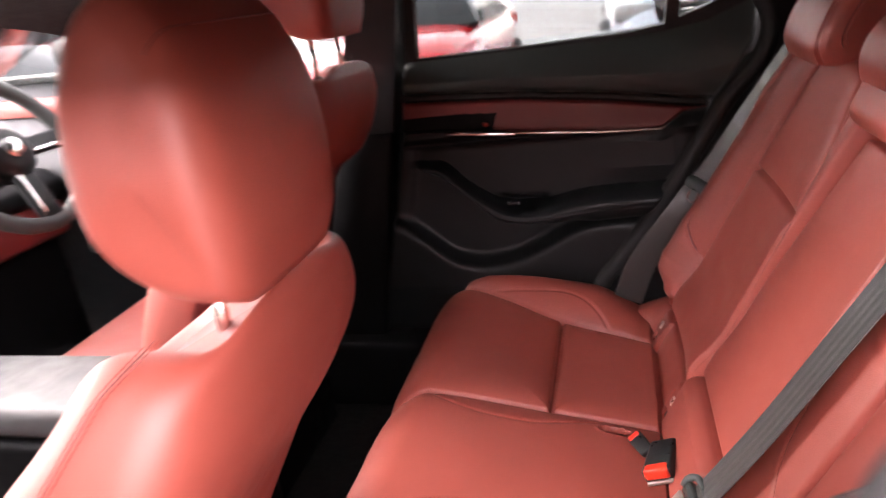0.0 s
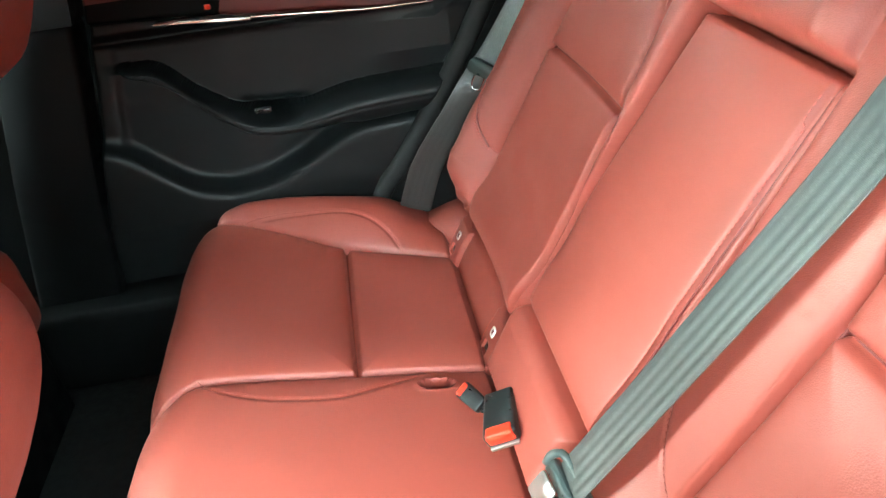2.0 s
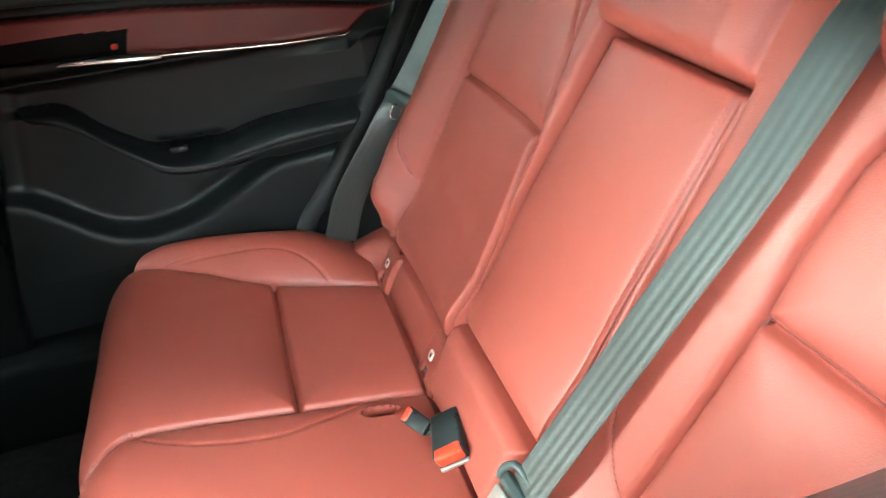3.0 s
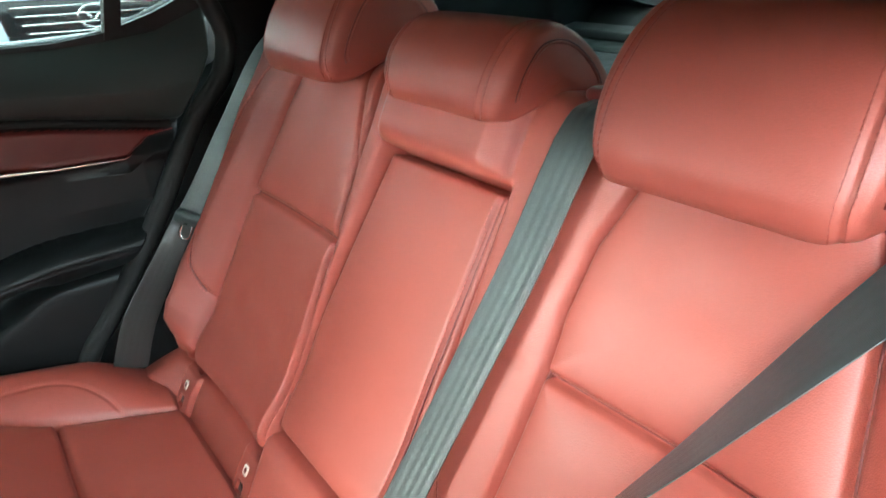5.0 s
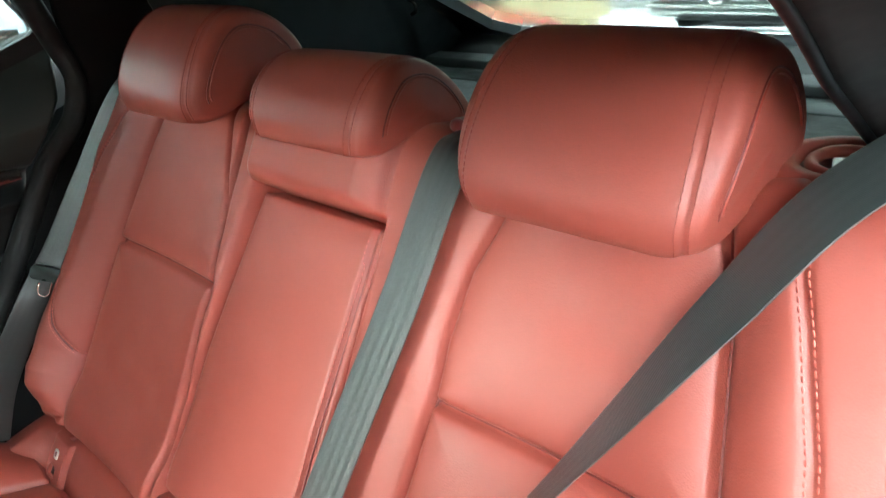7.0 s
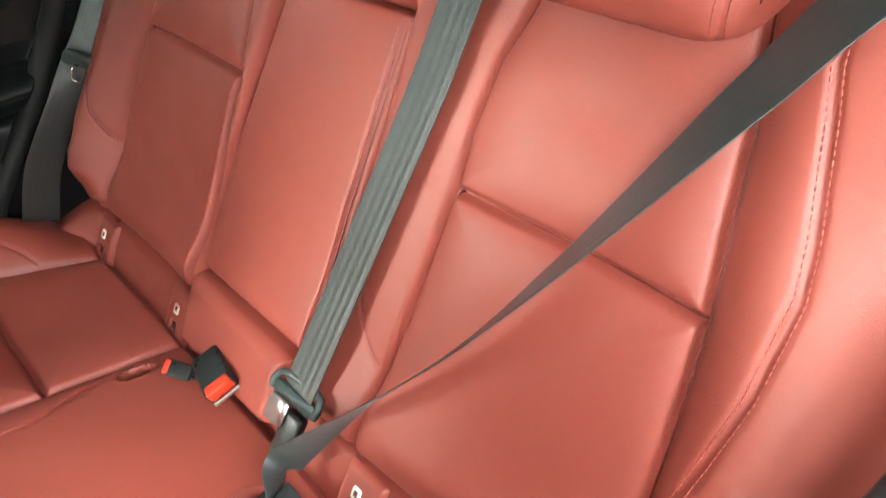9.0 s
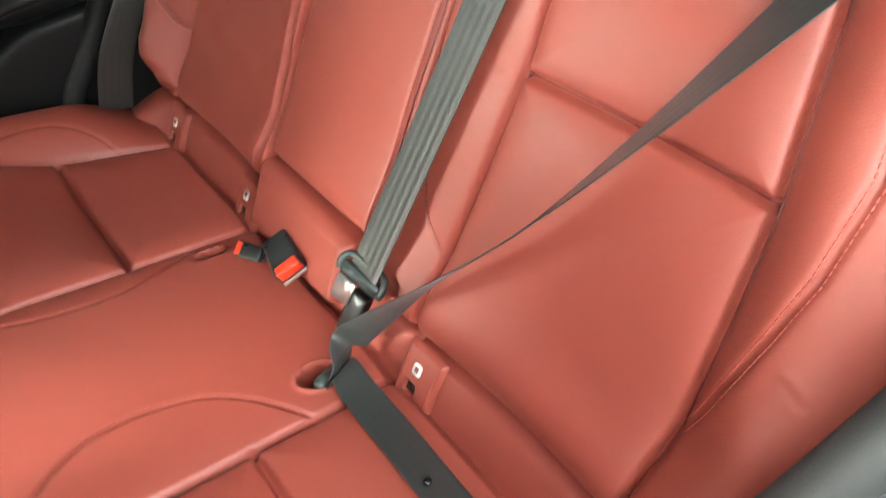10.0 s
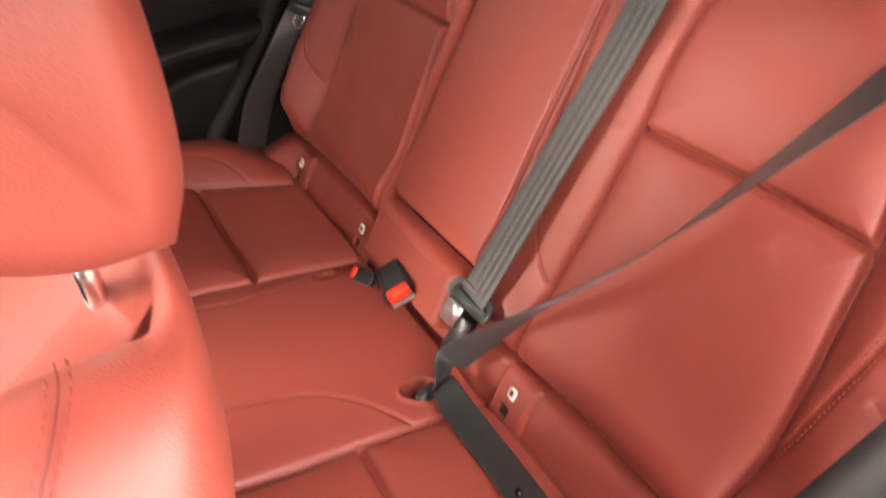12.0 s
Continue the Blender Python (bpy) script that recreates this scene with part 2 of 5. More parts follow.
def loft(rings, cap=True):
    """A bmesh skin over closed rings of equal length."""
    bm = bmesh.new()
    rv = [[bm.verts.new(tuple(p)) for p in r] for r in rings]
    n = len(rv[0])
    for r0, r1 in zip(rv[:-1], rv[1:]):
        for k in range(n):
            bm.faces.new((r0[k], r0[(k + 1) % n], r1[(k + 1) % n], r1[k]))
    if cap:
        bm.faces.new(rv[0][::-1])
        bm.faces.new(rv[-1])
    return bm


def slab(outline, axis, a, b, bevel=0.0):
    """A plate with the outline (two coordinates) between a and b along axis."""
    bm = bmesh.new()

    def at(p, k):
        return {"x": (k, p[0], p[1]), "y": (p[0], k, p[1]), "z": (p[0], p[1], k)}[axis]
    v0 = [bm.verts.new(at(p, a)) for p in outline]
    v1 = [bm.verts.new(at(p, b)) for p in outline]
    n = len(outline)
    bm.faces.new(v0[::-1])
    bm.faces.new(v1)
    for k in range(n):
        bm.faces.new((v0[k], v0[(k + 1) % n], v1[(k + 1) % n], v1[k]))
    if bevel:
        bmesh.ops.bevel(bm, geom=bm.edges[:], offset=bevel, segments=2, profile=0.5, affect="EDGES")
    return bm


def stitches(name, parent, lines, size=0.0011, length=0.0045, pitch=0.0065, material=None):
    """Short raised threads along 3D lines, one mesh of countless small pieces."""
    verts, faces = [], []
    for line in lines:
        p = np.asarray(line, float)
        seg = np.linalg.norm(np.diff(p, axis=0), axis=1)
        s = np.concatenate([[0], np.cumsum(seg)])
        for k in np.arange(0, s[-1] - length, pitch):
            a = np.array([np.interp(k, s, p[:, i]) for i in range(3)])
            b = np.array([np.interp(k + length, s, p[:, i]) for i in range(3)])
            d = (b - a) / (np.linalg.norm(b - a) + 1e-9)
            ref = np.array([0, 0, 1.0]) if abs(d[2]) < 0.9 else np.array([1.0, 0, 0])
            e1 = np.cross(d, ref)
            e1 /= np.linalg.norm(e1)
            e2 = np.cross(d, e1)
            i0 = len(verts)
            for q, f in ((a, 0.5), ((a + b) / 2, 1.0), (b, 0.5)):
                for c in range(4):
                    an = c * math.pi / 2
                    verts.append(q + size * f * (math.cos(an) * e1 + math.sin(an) * e2))
            for r in (0, 4):
                for c in range(4):
                    faces.append((i0 + r + c, i0 + r + (c + 1) % 4, i0 + r + 4 + (c + 1) % 4, i0 + r + 4 + c))
    return tagged(mesh_part(name, verts, faces, material or THREAD, parent), kind="stuff")


def ribbon(name, rows, material, parent, width=0.047, thick=0.0013, label="", step=0.008, cup=0.0, ribs=0.0):
    """A belt: rows of (place, side direction[, width]); smooth between the rows, with real thickness."""
    data = np.array([[*r[0], *(Vector(r[1]).normalized()), r[2] if len(r) > 2 else width] for r in rows], float)
    data = spline(data, step)
    pos, side, wid = data[:, :3], data[:, 3:6], data[:, 6]
    side = side / np.linalg.norm(side, axis=1)[:, None]
    tan = np.gradient(pos, axis=0)
    tan /= np.linalg.norm(tan, axis=1)[:, None]
    nor = np.cross(tan, side)
    nor /= np.linalg.norm(nor, axis=1)[:, None]
    run = np.concatenate([[0], np.cumsum(np.linalg.norm(np.diff(pos, axis=0), axis=1))])
    ks = np.array([-1, -0.97, -0.75, -0.4, 0, 0.4, 0.75, 0.97, 1]) if not ribs else np.concatenate([[-1], np.linspace(-0.97, 0.97, 37), [1]])
    verts, uvs, faces = [], [], []
    for i in range(len(pos)):
        for sgn in (1, -1):
            for k in ks:
                edge = 1 - 0.3 * (abs(k) > 0.99)
                verts.append(pos[i] + side[i] * k * wid[i] / 2 + nor[i] * (sgn * thick / 2 * edge - cup * k * k + ribs * math.cos(k * 4.5 * math.pi)))
                uvs.append((k * 0.5 + 0.5, run[i]))
    m = len(ks)
    for i in range(len(pos) - 1):
        a, b = i * 2 * m, (i + 1) * 2 * m
        for k in range(m - 1):
            faces.append((a + k, a + k + 1, b + k + 1, b + k))
            faces.append((a + m + k + 1, a + m + k, b + m + k, b + m + k + 1))
        faces.append((a, b, b + m, a + m))
        faces.append((a + m - 1, a + 2 * m - 1, b + 2 * m - 1, b + m - 1))
    return mesh_part(name, verts, faces, material, parent, label, uvs=uvs)


# ---- the rear bench: its two planes ----
BS, BC = math.sin(radians(25)), math.cos(radians(25))
SEAT_Z = 0.56


class Bend:
    """A profile in the x-z plane that runs straight, bends and runs on; a place along it and its normal."""

    def __init__(self, start, way, runs, turn):
        self.pieces, self.turn = [], turn
        p, d, s = np.array(start, float), np.array(way, float), 0.0
        for length, angle in runs:
            self.pieces.append((s, length, angle, p.copy(), d.copy()))
            if angle:
                r = length / angle
                n = self.normal(d)
                p = p + r * (math.sin(angle) * d - (1 - math.cos(angle)) * n)
                d = math.cos(angle) * d - math.sin(angle) * n
            else:
                p = p + length * d
            s += length

    def normal(self, d):
        return np.array([-d[1], d[0]]) * self.turn

    def at(self, v):
        v = np.asarray(v, float)
        pos, nor = np.zeros(v.shape + (2,)), np.zeros(v.shape + (2,))
        for i, (s, length, angle, p, d) in enumerate(self.pieces):
            here = (v >= s if i else v >= -9) & ((v < s + length) if i + 1 < len(self.pieces) else (v < 99))
            k = (v - s)[here][:, None]
            n = self.normal(d)
            if angle:
                th = k * angle / length
                r = length / angle
                pos[here] = p + r * (np.sin(th) * d - (1 - np.cos(th)) * n)
                nor[here] = np.cos(th) * n + np.sin(th) * d
            else:
                pos[here], nor[here] = p + k * d, n
        return pos, nor


BACK = Bend((0, SEAT_Z), (BS, BC), [(0.612, 0), (0.055, radians(70)), (0.2, 0)], 1)
CUSH_B = math.atan(0.2)
CUSH = Bend((0, 0.532), (-math.cos(CUSH_B), math.sin(CUSH_B)), [(0.435, 0), (0.105, radians(95)), (0.3, 0)], -1)


def on(bend, u, v, w):
    pos, nor = bend.at(np.asarray(v, float))
    q = pos + nor * np.asarray(w, float)[..., None]
    return np.stack([q[..., 0], np.broadcast_to(u, q[..., 0].shape), q[..., 1]], -1)


def back(u, v, w=0.0):
    return tuple(on(BACK, np.array([u]), np.array([v]), np.array([w]))[0])


def cush(y, x, w=0.0):
    return tuple(on(CUSH, np.array([y]), np.array([-x / math.cos(CUSH_B)]), np.array([w]))[0])


def curve_at(table, v):
    t = np.asarray(table, float)
    return np.interp(v, t[:, 0], t[:, 1])


# seams of one half of the bench, as (height along the back, distance from the middle)
INNER = [(-0.1, 0.196), (0.06, 0.196), (0.157, 0.200), (0.29, 0.210), (0.39, 0.215), (0.45, 0.212), (0.52, 0.219), (0.60, 0.245), (0.70, 0.26)]
OUTER = [(-0.1, 0.505), (0.05, 0.508), (0.18, 0.514), (0.29, 0.504), (0.39, 0.492), (0.447, 0.480), (0.53, 0.464), (0.61, 0.442), (0.70, 0.43)]
BOLSTER = [(-0.1, 0.508), (0.10, 0.510), (0.17, 0.515), (0.21, 0.526), (0.30, 0.541), (0.36, 0.549), (0.44, 0.549), (0.48, 0.540), (0.515, 0.529), (0.555, 0.516), (0.59, 0.503), (0.70, 0.48)]
BOLSTER_R = [(-0.1, 0.508), (0.17, 0.508), (0.185, 0.525), (0.22, 0.548), (0.27, 0.570), (0.33, 0.582), (0.40, 0.582), (0.45, 0.576), (0.52, 0.556), (0.58, 0.532), (0.61, 0.51), (0.70, 0.49)]
SWELL_R = [(0.05, 0.0), (0.08, 0.006), (0.11, 0.030), (0.14, 0.040), (0.20, 0.034), (0.27, 0.022), (0.38, 0.012), (0.50, 0.004), (0.6, 0.0)]
INNER_R = [(-0.1, 0.18), (0.40, 0.185), (0.46, 0.207), (0.52, 0.219), (0.60, 0.245), (0.70, 0.26)]
ARM_SIDE = [(0.0, 0.187), (0.256, 0.189), (0.386, 0.176), (0.536, 0.158), (0.7, 0.15)]
CROSS = 0.388
SMALL_SEAM = spline([(-0.128, 0.30), (-0.131, 0.262), (-0.138, 0.228), (-0.152, 0.200), (-0.170, 0.178), (-0.198, 0.157)], 0.01)
CREASES = [([(-0.150, 0.394), (-0.165, 0.388), (-0.190, 0.386)], 0.0010, 0.006), ([(-0.566, 0.282), (-0.586, 0.274)], 0.0009, 0.004), ([(-0.515, 0.085), (-0.538, 0.080)], 0.006, 0.005),
           ([(-0.520, 0.060), (-0.545, 0.052)], 0.006, 0.005), ([(0.52, 0.07), (0.545, 0.06)], 0.005, 0.006), ([(-0.40, 0.50), (-0.34, 0.51)], 0.0015, 0.02), ([(0.30, 0.20), (0.40, 0.21)], 0.001, 0.02)]
STRIP_TOP = 0.045
ARM = (-0.097, 0.166, 0.10, 0.543)


def back_height(U, V):
    """How far the upholstery stands out of the back's plane."""
    A = np.abs(U)
    ui, uo, ub = curve_at(INNER, V), curve_at(OUTER, V), np.where(U > 0, curve_at(BOLSTER_R, V), curve_at(BOLSTER, V))
    up = V > STRIP_TOP
    ui = np.where(U > 0, curve_at(INNER_R, V), ui)
    d_in = np.where((U > 0) & (U < 0.2), 9, np.abs(A - ui))
    d_out, d_bol = np.abs(A - uo), np.abs(A - ub)
    d_cross = np.where((A > ui) & (A < uo) & up, np.abs(V - CROSS), 9)
    d_strip = np.abs(V - STRIP_TOP)
    near = np.minimum(np.minimum(d_in, d_out), np.minimum(d_cross, d_strip))
    w = 0.011 * (1 - np.exp(-near / 0.02)) - 0.006
    for d, deep, wide in ((d_in, 0.011, 0.0036), (d_out, 0.011, 0.0038), (d_cross, 0.012, 0.0038), (d_strip, 0.026, 0.008)):
        w = w - deep * np.exp(-(d / wide) ** 2)
    w = w - np.where(up, 0.0045, 0) * np.exp(-(d_bol / 0.0048) ** 2)
    # side wings swell and then fall away to the car's side
    k = np.clip((A - uo) / 0.055, 0, 1)
    w = w + np.where(up, 0.020 * np.sin(k * math.pi / 2) * np.clip((V - 0.02) / 0.2, 0.15, 1) * np.clip((0.72 - V) / 0.2, 0, 1), 0)
    w = w + np.where(up & (U > 0), curve_at(SWELL_R, V) * np.sin(k * math.pi / 2), 0)
    ks = np.clip((U - 0.53) / 0.07, 0, 1)
    w = w + np.where(up, 0, 0.055 * ks * ks * (3 - 2 * ks) * np.clip((0.035 - V) / 0.06, 0, 1))
    fall = np.clip(A - 0.565, 0, 1)
    w = w - np.where(U > 0, np.where(up, 14, 3), 6) * fall ** 2
    # hollow of the sitting area, low strip set back
    hollow = np.clip((A - ui) / (uo - ui), 0, 1)
    w = w - np.where(up, 0.010 * np.sin(hollow * math.pi), 0)
    w = w - np.where(up, 0, 0.004) + np.where(up, 0.018 * np.exp(-((V - 0.09) / 0.05) ** 2), 0)
    # short stitched seam beside the middle belt, and pressed creases
    w = w - 0.0018 * np.exp(-(line_distance(U, V, SMALL_SEAM) / 0.0025) ** 2)
    for line, deep, wide in CREASES:
        d = line_distance(U, V, line)
        w = w - deep * np.exp(-(d / wide) ** 2) + 0.6 * deep * np.exp(-((d - 2 * wide) / wide) ** 2)
    # soft creases
    w = w + 0.0007 * np.sin(U * 31 + 3 * np.sin(V * 17)) * np.sin(V * 23 + 1.3)
    return w


bench = thing("rear_bench", "red leather rear bench seat with quilted backrests and stitched cushion", "car seat")


def build_back(u0, u1, split_edge):
    t = bench
    us = np.linspace(u0, u1, int((u1 - u0) / 0.0024) + 1)
    vs = np.linspace(-0.095, 0.80, 370)
    U, V = np.meshgrid(us, vs, indexing="ij")
    if u0 < 0:
        U = U + (curve_at(ARM_SIDE, V) - 0.171) * np.interp(U, [0.02, 0.171, u1], [0, 1, 0])
    W = back_height(U, V)
    W = W - 0.030 * np.exp(-(np.abs(U - split_edge) / 0.0045) ** 2)
    if u0 < 0:
        side = curve_at(ARM_SIDE, V)
        inside = np.minimum(np.minimum(U - ARM[0], side - U), ARM[3] - V)
        W = W - np.where((V > 0.0) & (V < ARM[3] + 0.02), 0.005 * np.exp(-(np.clip(-inside, 0, 1) / 0.006) ** 2), 0)
        q = np.clip((inside + 0.003) / 0.009, 0, 1) * (V > 0.0)
        q = q * q * (3 - 2 * q)
        W = W * (1 - q) - 0.050 * q
        # padded bar over the folding armrest
        bar = (U > ARM[0]) & (U < side) & (V >= ARM[3])
        dz = np.minimum(V - ARM[3], 0.66 - V)
        W = W + np.where(bar, 0.030 * np.sqrt(np.clip(1 - (1 - np.clip(dz / 0.026, 0, 1)) ** 2, 0, 1)) * np.sqrt(np.clip(np.minimum(U - ARM[0], side - U) / 0.03, 0, 1)) - 0.004 * np.exp(-(np.minimum(np.abs(U - ARM[0]), np.abs(U - side)) / 0.004) ** 2), 0)
    P = on(BACK, U, V, W)
    Um, Vm = (U[:-1, :-1] + U[1:, 1:]) / 2, (V[:-1, :-1] + V[1:, 1:]) / 2
    A = np.abs(Um) if u0 > 0 else -Um
    reg = np.full(Um.shape, 1)
    reg[A > (curve_at(INNER_R, Vm) if u0 > 0 else curve_at(INNER, Vm))] = 2
    reg[(reg == 2) & (Vm > CROSS)] = 3
    reg[A > curve_at(OUTER, Vm)] = 4
    reg[A > curve_at(BOLSTER_R if u0 > 0 else BOLSTER, Vm)] = 5
    reg[Vm < STRIP_TOP] = 6
    if u0 < 0:
        sm = curve_at(ARM_SIDE, Vm)
        cm = (Um > ARM[0]) & (Um < sm) & (Vm > 0.0) & (Vm < ARM[3])
        reg[(Um > ARM[0]) & (Um < sm) & (Vm >= ARM[3])] = 7
        reg[cm] = 8
    sheet(t, P, reg, {1: ("backrest_inner_strip", LEATHER, ""), 2: ("backrest_lower_panel", LEATHER, ""), 3: ("backrest_upper_panel", LEATHER, ""), 4: ("backrest_bolster_panel", LEATHER, ""),
                      5: ("backrest_side_panel", LEATHER, ""), 6: ("backrest_bottom_strip", LEATHER, ""), 7: ("backrest_top_bar", LEATHER, ""), 8: ("armrest_recess", LEATHER, "")})
    # board behind the upholstery
    pts = [back(0, -0.09, -0.05), back(0, 0.62, -0.05), back(0, 0.62, -0.12), back(0, -0.09, -0.12)]
    lo, hi = max(u0, -0.55), min(u1, 0.55)
    part("back_board", slab([(p[0], p[2]) for p in pts], "y", lo + 0.01, hi - 0.01), CARPET, t)
    rows = []
    for sgn in ((1,) if u0 > 0 else (-1,)):
        for off in (-0.004, 0.004):
            vv = np.linspace(0.18, 0.66, 90)
            uu = curve_at(BOLSTER_R if u0 > 0 else BOLSTER, vv) + off
            rows.append(on(BACK, sgn * uu, vv, back_height(sgn * uu, vv) + 0.0006))
    if u0 < 0:
        s = SMALL_SEAM
        stitches("seam_stitching", t, [on(BACK, s[:, 0], s[:, 1], back_height(s[:, 0], s[:, 1]) + 0.0004)], material=DARK_THREAD)
    stitches("stitching", t, rows)
    # dark red tubes in the main seams, putting the folds' shade into colour
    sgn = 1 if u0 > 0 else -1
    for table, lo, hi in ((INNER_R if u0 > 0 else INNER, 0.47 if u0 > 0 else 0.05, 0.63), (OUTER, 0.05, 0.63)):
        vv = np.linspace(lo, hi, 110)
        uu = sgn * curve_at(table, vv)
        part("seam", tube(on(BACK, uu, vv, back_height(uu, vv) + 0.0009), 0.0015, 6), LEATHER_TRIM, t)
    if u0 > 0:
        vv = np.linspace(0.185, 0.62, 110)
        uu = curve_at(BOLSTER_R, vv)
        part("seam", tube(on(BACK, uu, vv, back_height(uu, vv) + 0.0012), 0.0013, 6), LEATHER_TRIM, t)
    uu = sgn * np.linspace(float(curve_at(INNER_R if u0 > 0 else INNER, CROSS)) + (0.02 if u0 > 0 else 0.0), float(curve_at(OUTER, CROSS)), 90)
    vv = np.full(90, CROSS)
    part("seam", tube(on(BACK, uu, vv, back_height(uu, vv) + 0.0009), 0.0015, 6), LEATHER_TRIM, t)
    return t


build_back(0.2035, 0.645, 0.2035)
build_back(-0.645, 0.1985, 0.1985)


# folding armrest, folded up into the back
def build_armrest():
    t = thing("folding_armrest", "red leather centre armrest folded up into the rear backrest", "armrest")
    u0, v0, v1 = ARM[0] + 0.005, 0.086, ARM[3] - 0.004
    Sg, V = np.meshgrid(np.linspace(0, 1, 90), np.linspace(v0, v1, 130), indexing="ij")
    u1 = curve_at(ARM_SIDE, V) - 0.004
    U = u0 + Sg * (u1 - u0)
    e = np.minimum(np.minimum(U - u0, u1 - U), np.minimum(V - v0, v1 - V))
    W = -0.006 + 0.008 * (1 - np.exp(-e / 0.03)) - 0.05 * np.exp(-(e / 0.004) ** 2) - 0.012 * np.clip((V - 0.3) / 0.24, 0, 1)
    W = W + 0.012 * np.exp(-((V - 0.13) / 0.06) ** 2) - 0.03 * np.clip((0.112 - V) / 0.014, 0, 1)
    seam = np.abs(U - u0 - 0.020)
    W = W - 0.009 * np.exp(-(seam / 0.003) ** 2) - 0.006 * np.clip((0.02 - U + u0) / 0.02, 0, 1)
    P = on(BACK, U, V, W)
    Um, um0 = (U[:-1, :-1] + U[1:, 1:]) / 2, u0 + 0.020
    sheet(t, P, np.where(Um < um0, 2, 1), {1: ("pad", LEATHER, ""), 2: ("side_welt", LEATHER, "")})
    vv = np.linspace(v0 + 0.02, v1 - 0.02, 80)
    k = 0.024 / (curve_at(ARM_SIDE, vv) - 0.004 - u0)
    jj = np.clip(((vv - v0) / (v1 - v0) * 129).round().astype(int), 0, 129)
    ii = np.clip((k * 89).round().astype(int), 0, 89)
    stitches("stitching", t, [on(BACK, U[ii, jj], vv, W[ii, jj] + 0.0006)])
    k0 = int(round(0.020 / 0.26 * 89))
    # darker tube along the welt seam stands in for the crease's shade
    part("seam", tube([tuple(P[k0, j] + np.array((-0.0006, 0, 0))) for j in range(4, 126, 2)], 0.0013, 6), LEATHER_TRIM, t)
    # padded foot of the armrest
    us, vs = np.linspace(-0.07, 0.184, 70), np.linspace(0.0, 0.1, 40)
    U, V = np.meshgrid(us, vs, indexing="ij")
    ex = np.minimum(U + 0.07, 0.184 - U)
    top = 0.098
    e = np.minimum(ex, top + 0.002 - V)
    W = 0.036 * np.sqrt(np.clip(1 - (1 - np.clip(e / 0.024, 0, 1)) ** 2, 0, 1)) - 0.026
    mesh = on(BACK, U, V, W + 0.020)
    sheet(t, mesh, np.ones((69, 39), int), {1: ("foot_pad", LEATHER, "")})
    return t


build_armrest()


# ---- rear cushion: seams as places (x forward negative, y) ----
CU_OUT = spline([(0.02, 0.498), (-0.05, 0.503), (-0.214, 0.530), (-0.317, 0.580), (-0.43, 0.628), (-0.50, 0.65), (-0.62, 0.66)])
CU_IN = spline([(0.02, 0.19), (-0.1, 0.192), (-0.21, 0.190), (-0.3, 0.190), (-0.40, 0.186), (-0.44, 0.178), (-0.47, 0.16), (-0.52, 0.14), (-0.66, 0.13)])
CU_CROSS = [(-0.212, 0.19), (-0.212, 0.36), (-0.213, 0.529)]
CU_WING = spline([(-0.43, 0.620), (-0.40, 0.616), (-0.37, 0.612), (-0.30, 0.602), (-0.2, 0.580), (-0.143, 0.546), (-0.108, 0.508)])
CU_MID_R = spline([(-0.429, 0.185), (-0.391, 0.157), (-0.335, 0.142), (-0.249, 0.137), (-0.188, 0.155), (-0.124, 0.18)])
CU_MID_L = spline([(-0.44, -0.165), (-0.408, -0.118), (-0.364, -0.088), (-0.304, -0.078), (-0.233, -0.091), (-0.183, -0.128), (-0.152, -0.165), (-0.13, -0.192)])


def cushion_height(X, Y):
    A = np.abs(Y)
    d_out, d_in = line_distance(X, A, CU_OUT), line_distance(X, A, CU_IN)
    d_cross = line_distance(X, A, CU_CROSS)
    near = np.minimum(np.minimum(d_out, d_in), d_cross)
    w = 0.012 * (1 - np.exp(-near / 0.022)) - 0.004
    for d, deep, wide in ((d_out, 0.010, 0.0036), (d_in, 0.010, 0.0036), (d_cross, 0.011, 0.0042)):
        w = w - deep * np.exp(-(d / wide) ** 2)
    for d in (line_distance(X, A, CU_WING), line_distance(X, Y, CU_MID_R), line_distance(X, Y, CU_MID_L)):
        w = w - 0.0032 * np.exp(-(d / 0.0028) ** 2)
    w = w - 0.010 * np.exp(-((A - 0.36) / 0.1) ** 2) * np.exp(-((X + 0.2) / 0.17) ** 2)
    kd, kx = np.clip(d_out / 0.08, 0, 1), np.clip((-X - 0.0) / 0.16, 0, 1)
    w = w + 0.046 * np.sin(kd * math.pi / 2) * (A > curve_at(CU_OUT[np.argsort(CU_OUT[:, 0])], X)) * kx * kx * (3 - 2 * kx)
    w = w - 10 * np.clip(A - 0.615, 0, 1) ** 2
    w = w - 0.03 * np.clip((X + 0.03) / 0.03, 0, 1)
    # rounded plan at the outer front corners
    w = w - 0.9 * np.clip(A - 0.50, 0, 1) ** 2 * np.clip((-X - 0.40) / 0.1, 0, 1.5)
    # buckle pockets
    for px, py, rx, ry in ((-0.099, -0.140, 0.024, 0.017), (-0.105, 0.156, 0.022, 0.010)):
        q = np.hypot((X - px) / rx, (Y - py) / ry)
        w = w - 0.055 * np.clip((1.15 - q) / 0.3, 0, 1) + 0.003 * np.exp(-((q - 1.25) / 0.15) ** 2)
    return w + 0.0007 * np.sin(X * 37 + 2 * np.sin(Y * 19)) * np.sin(Y * 27 + 0.7)


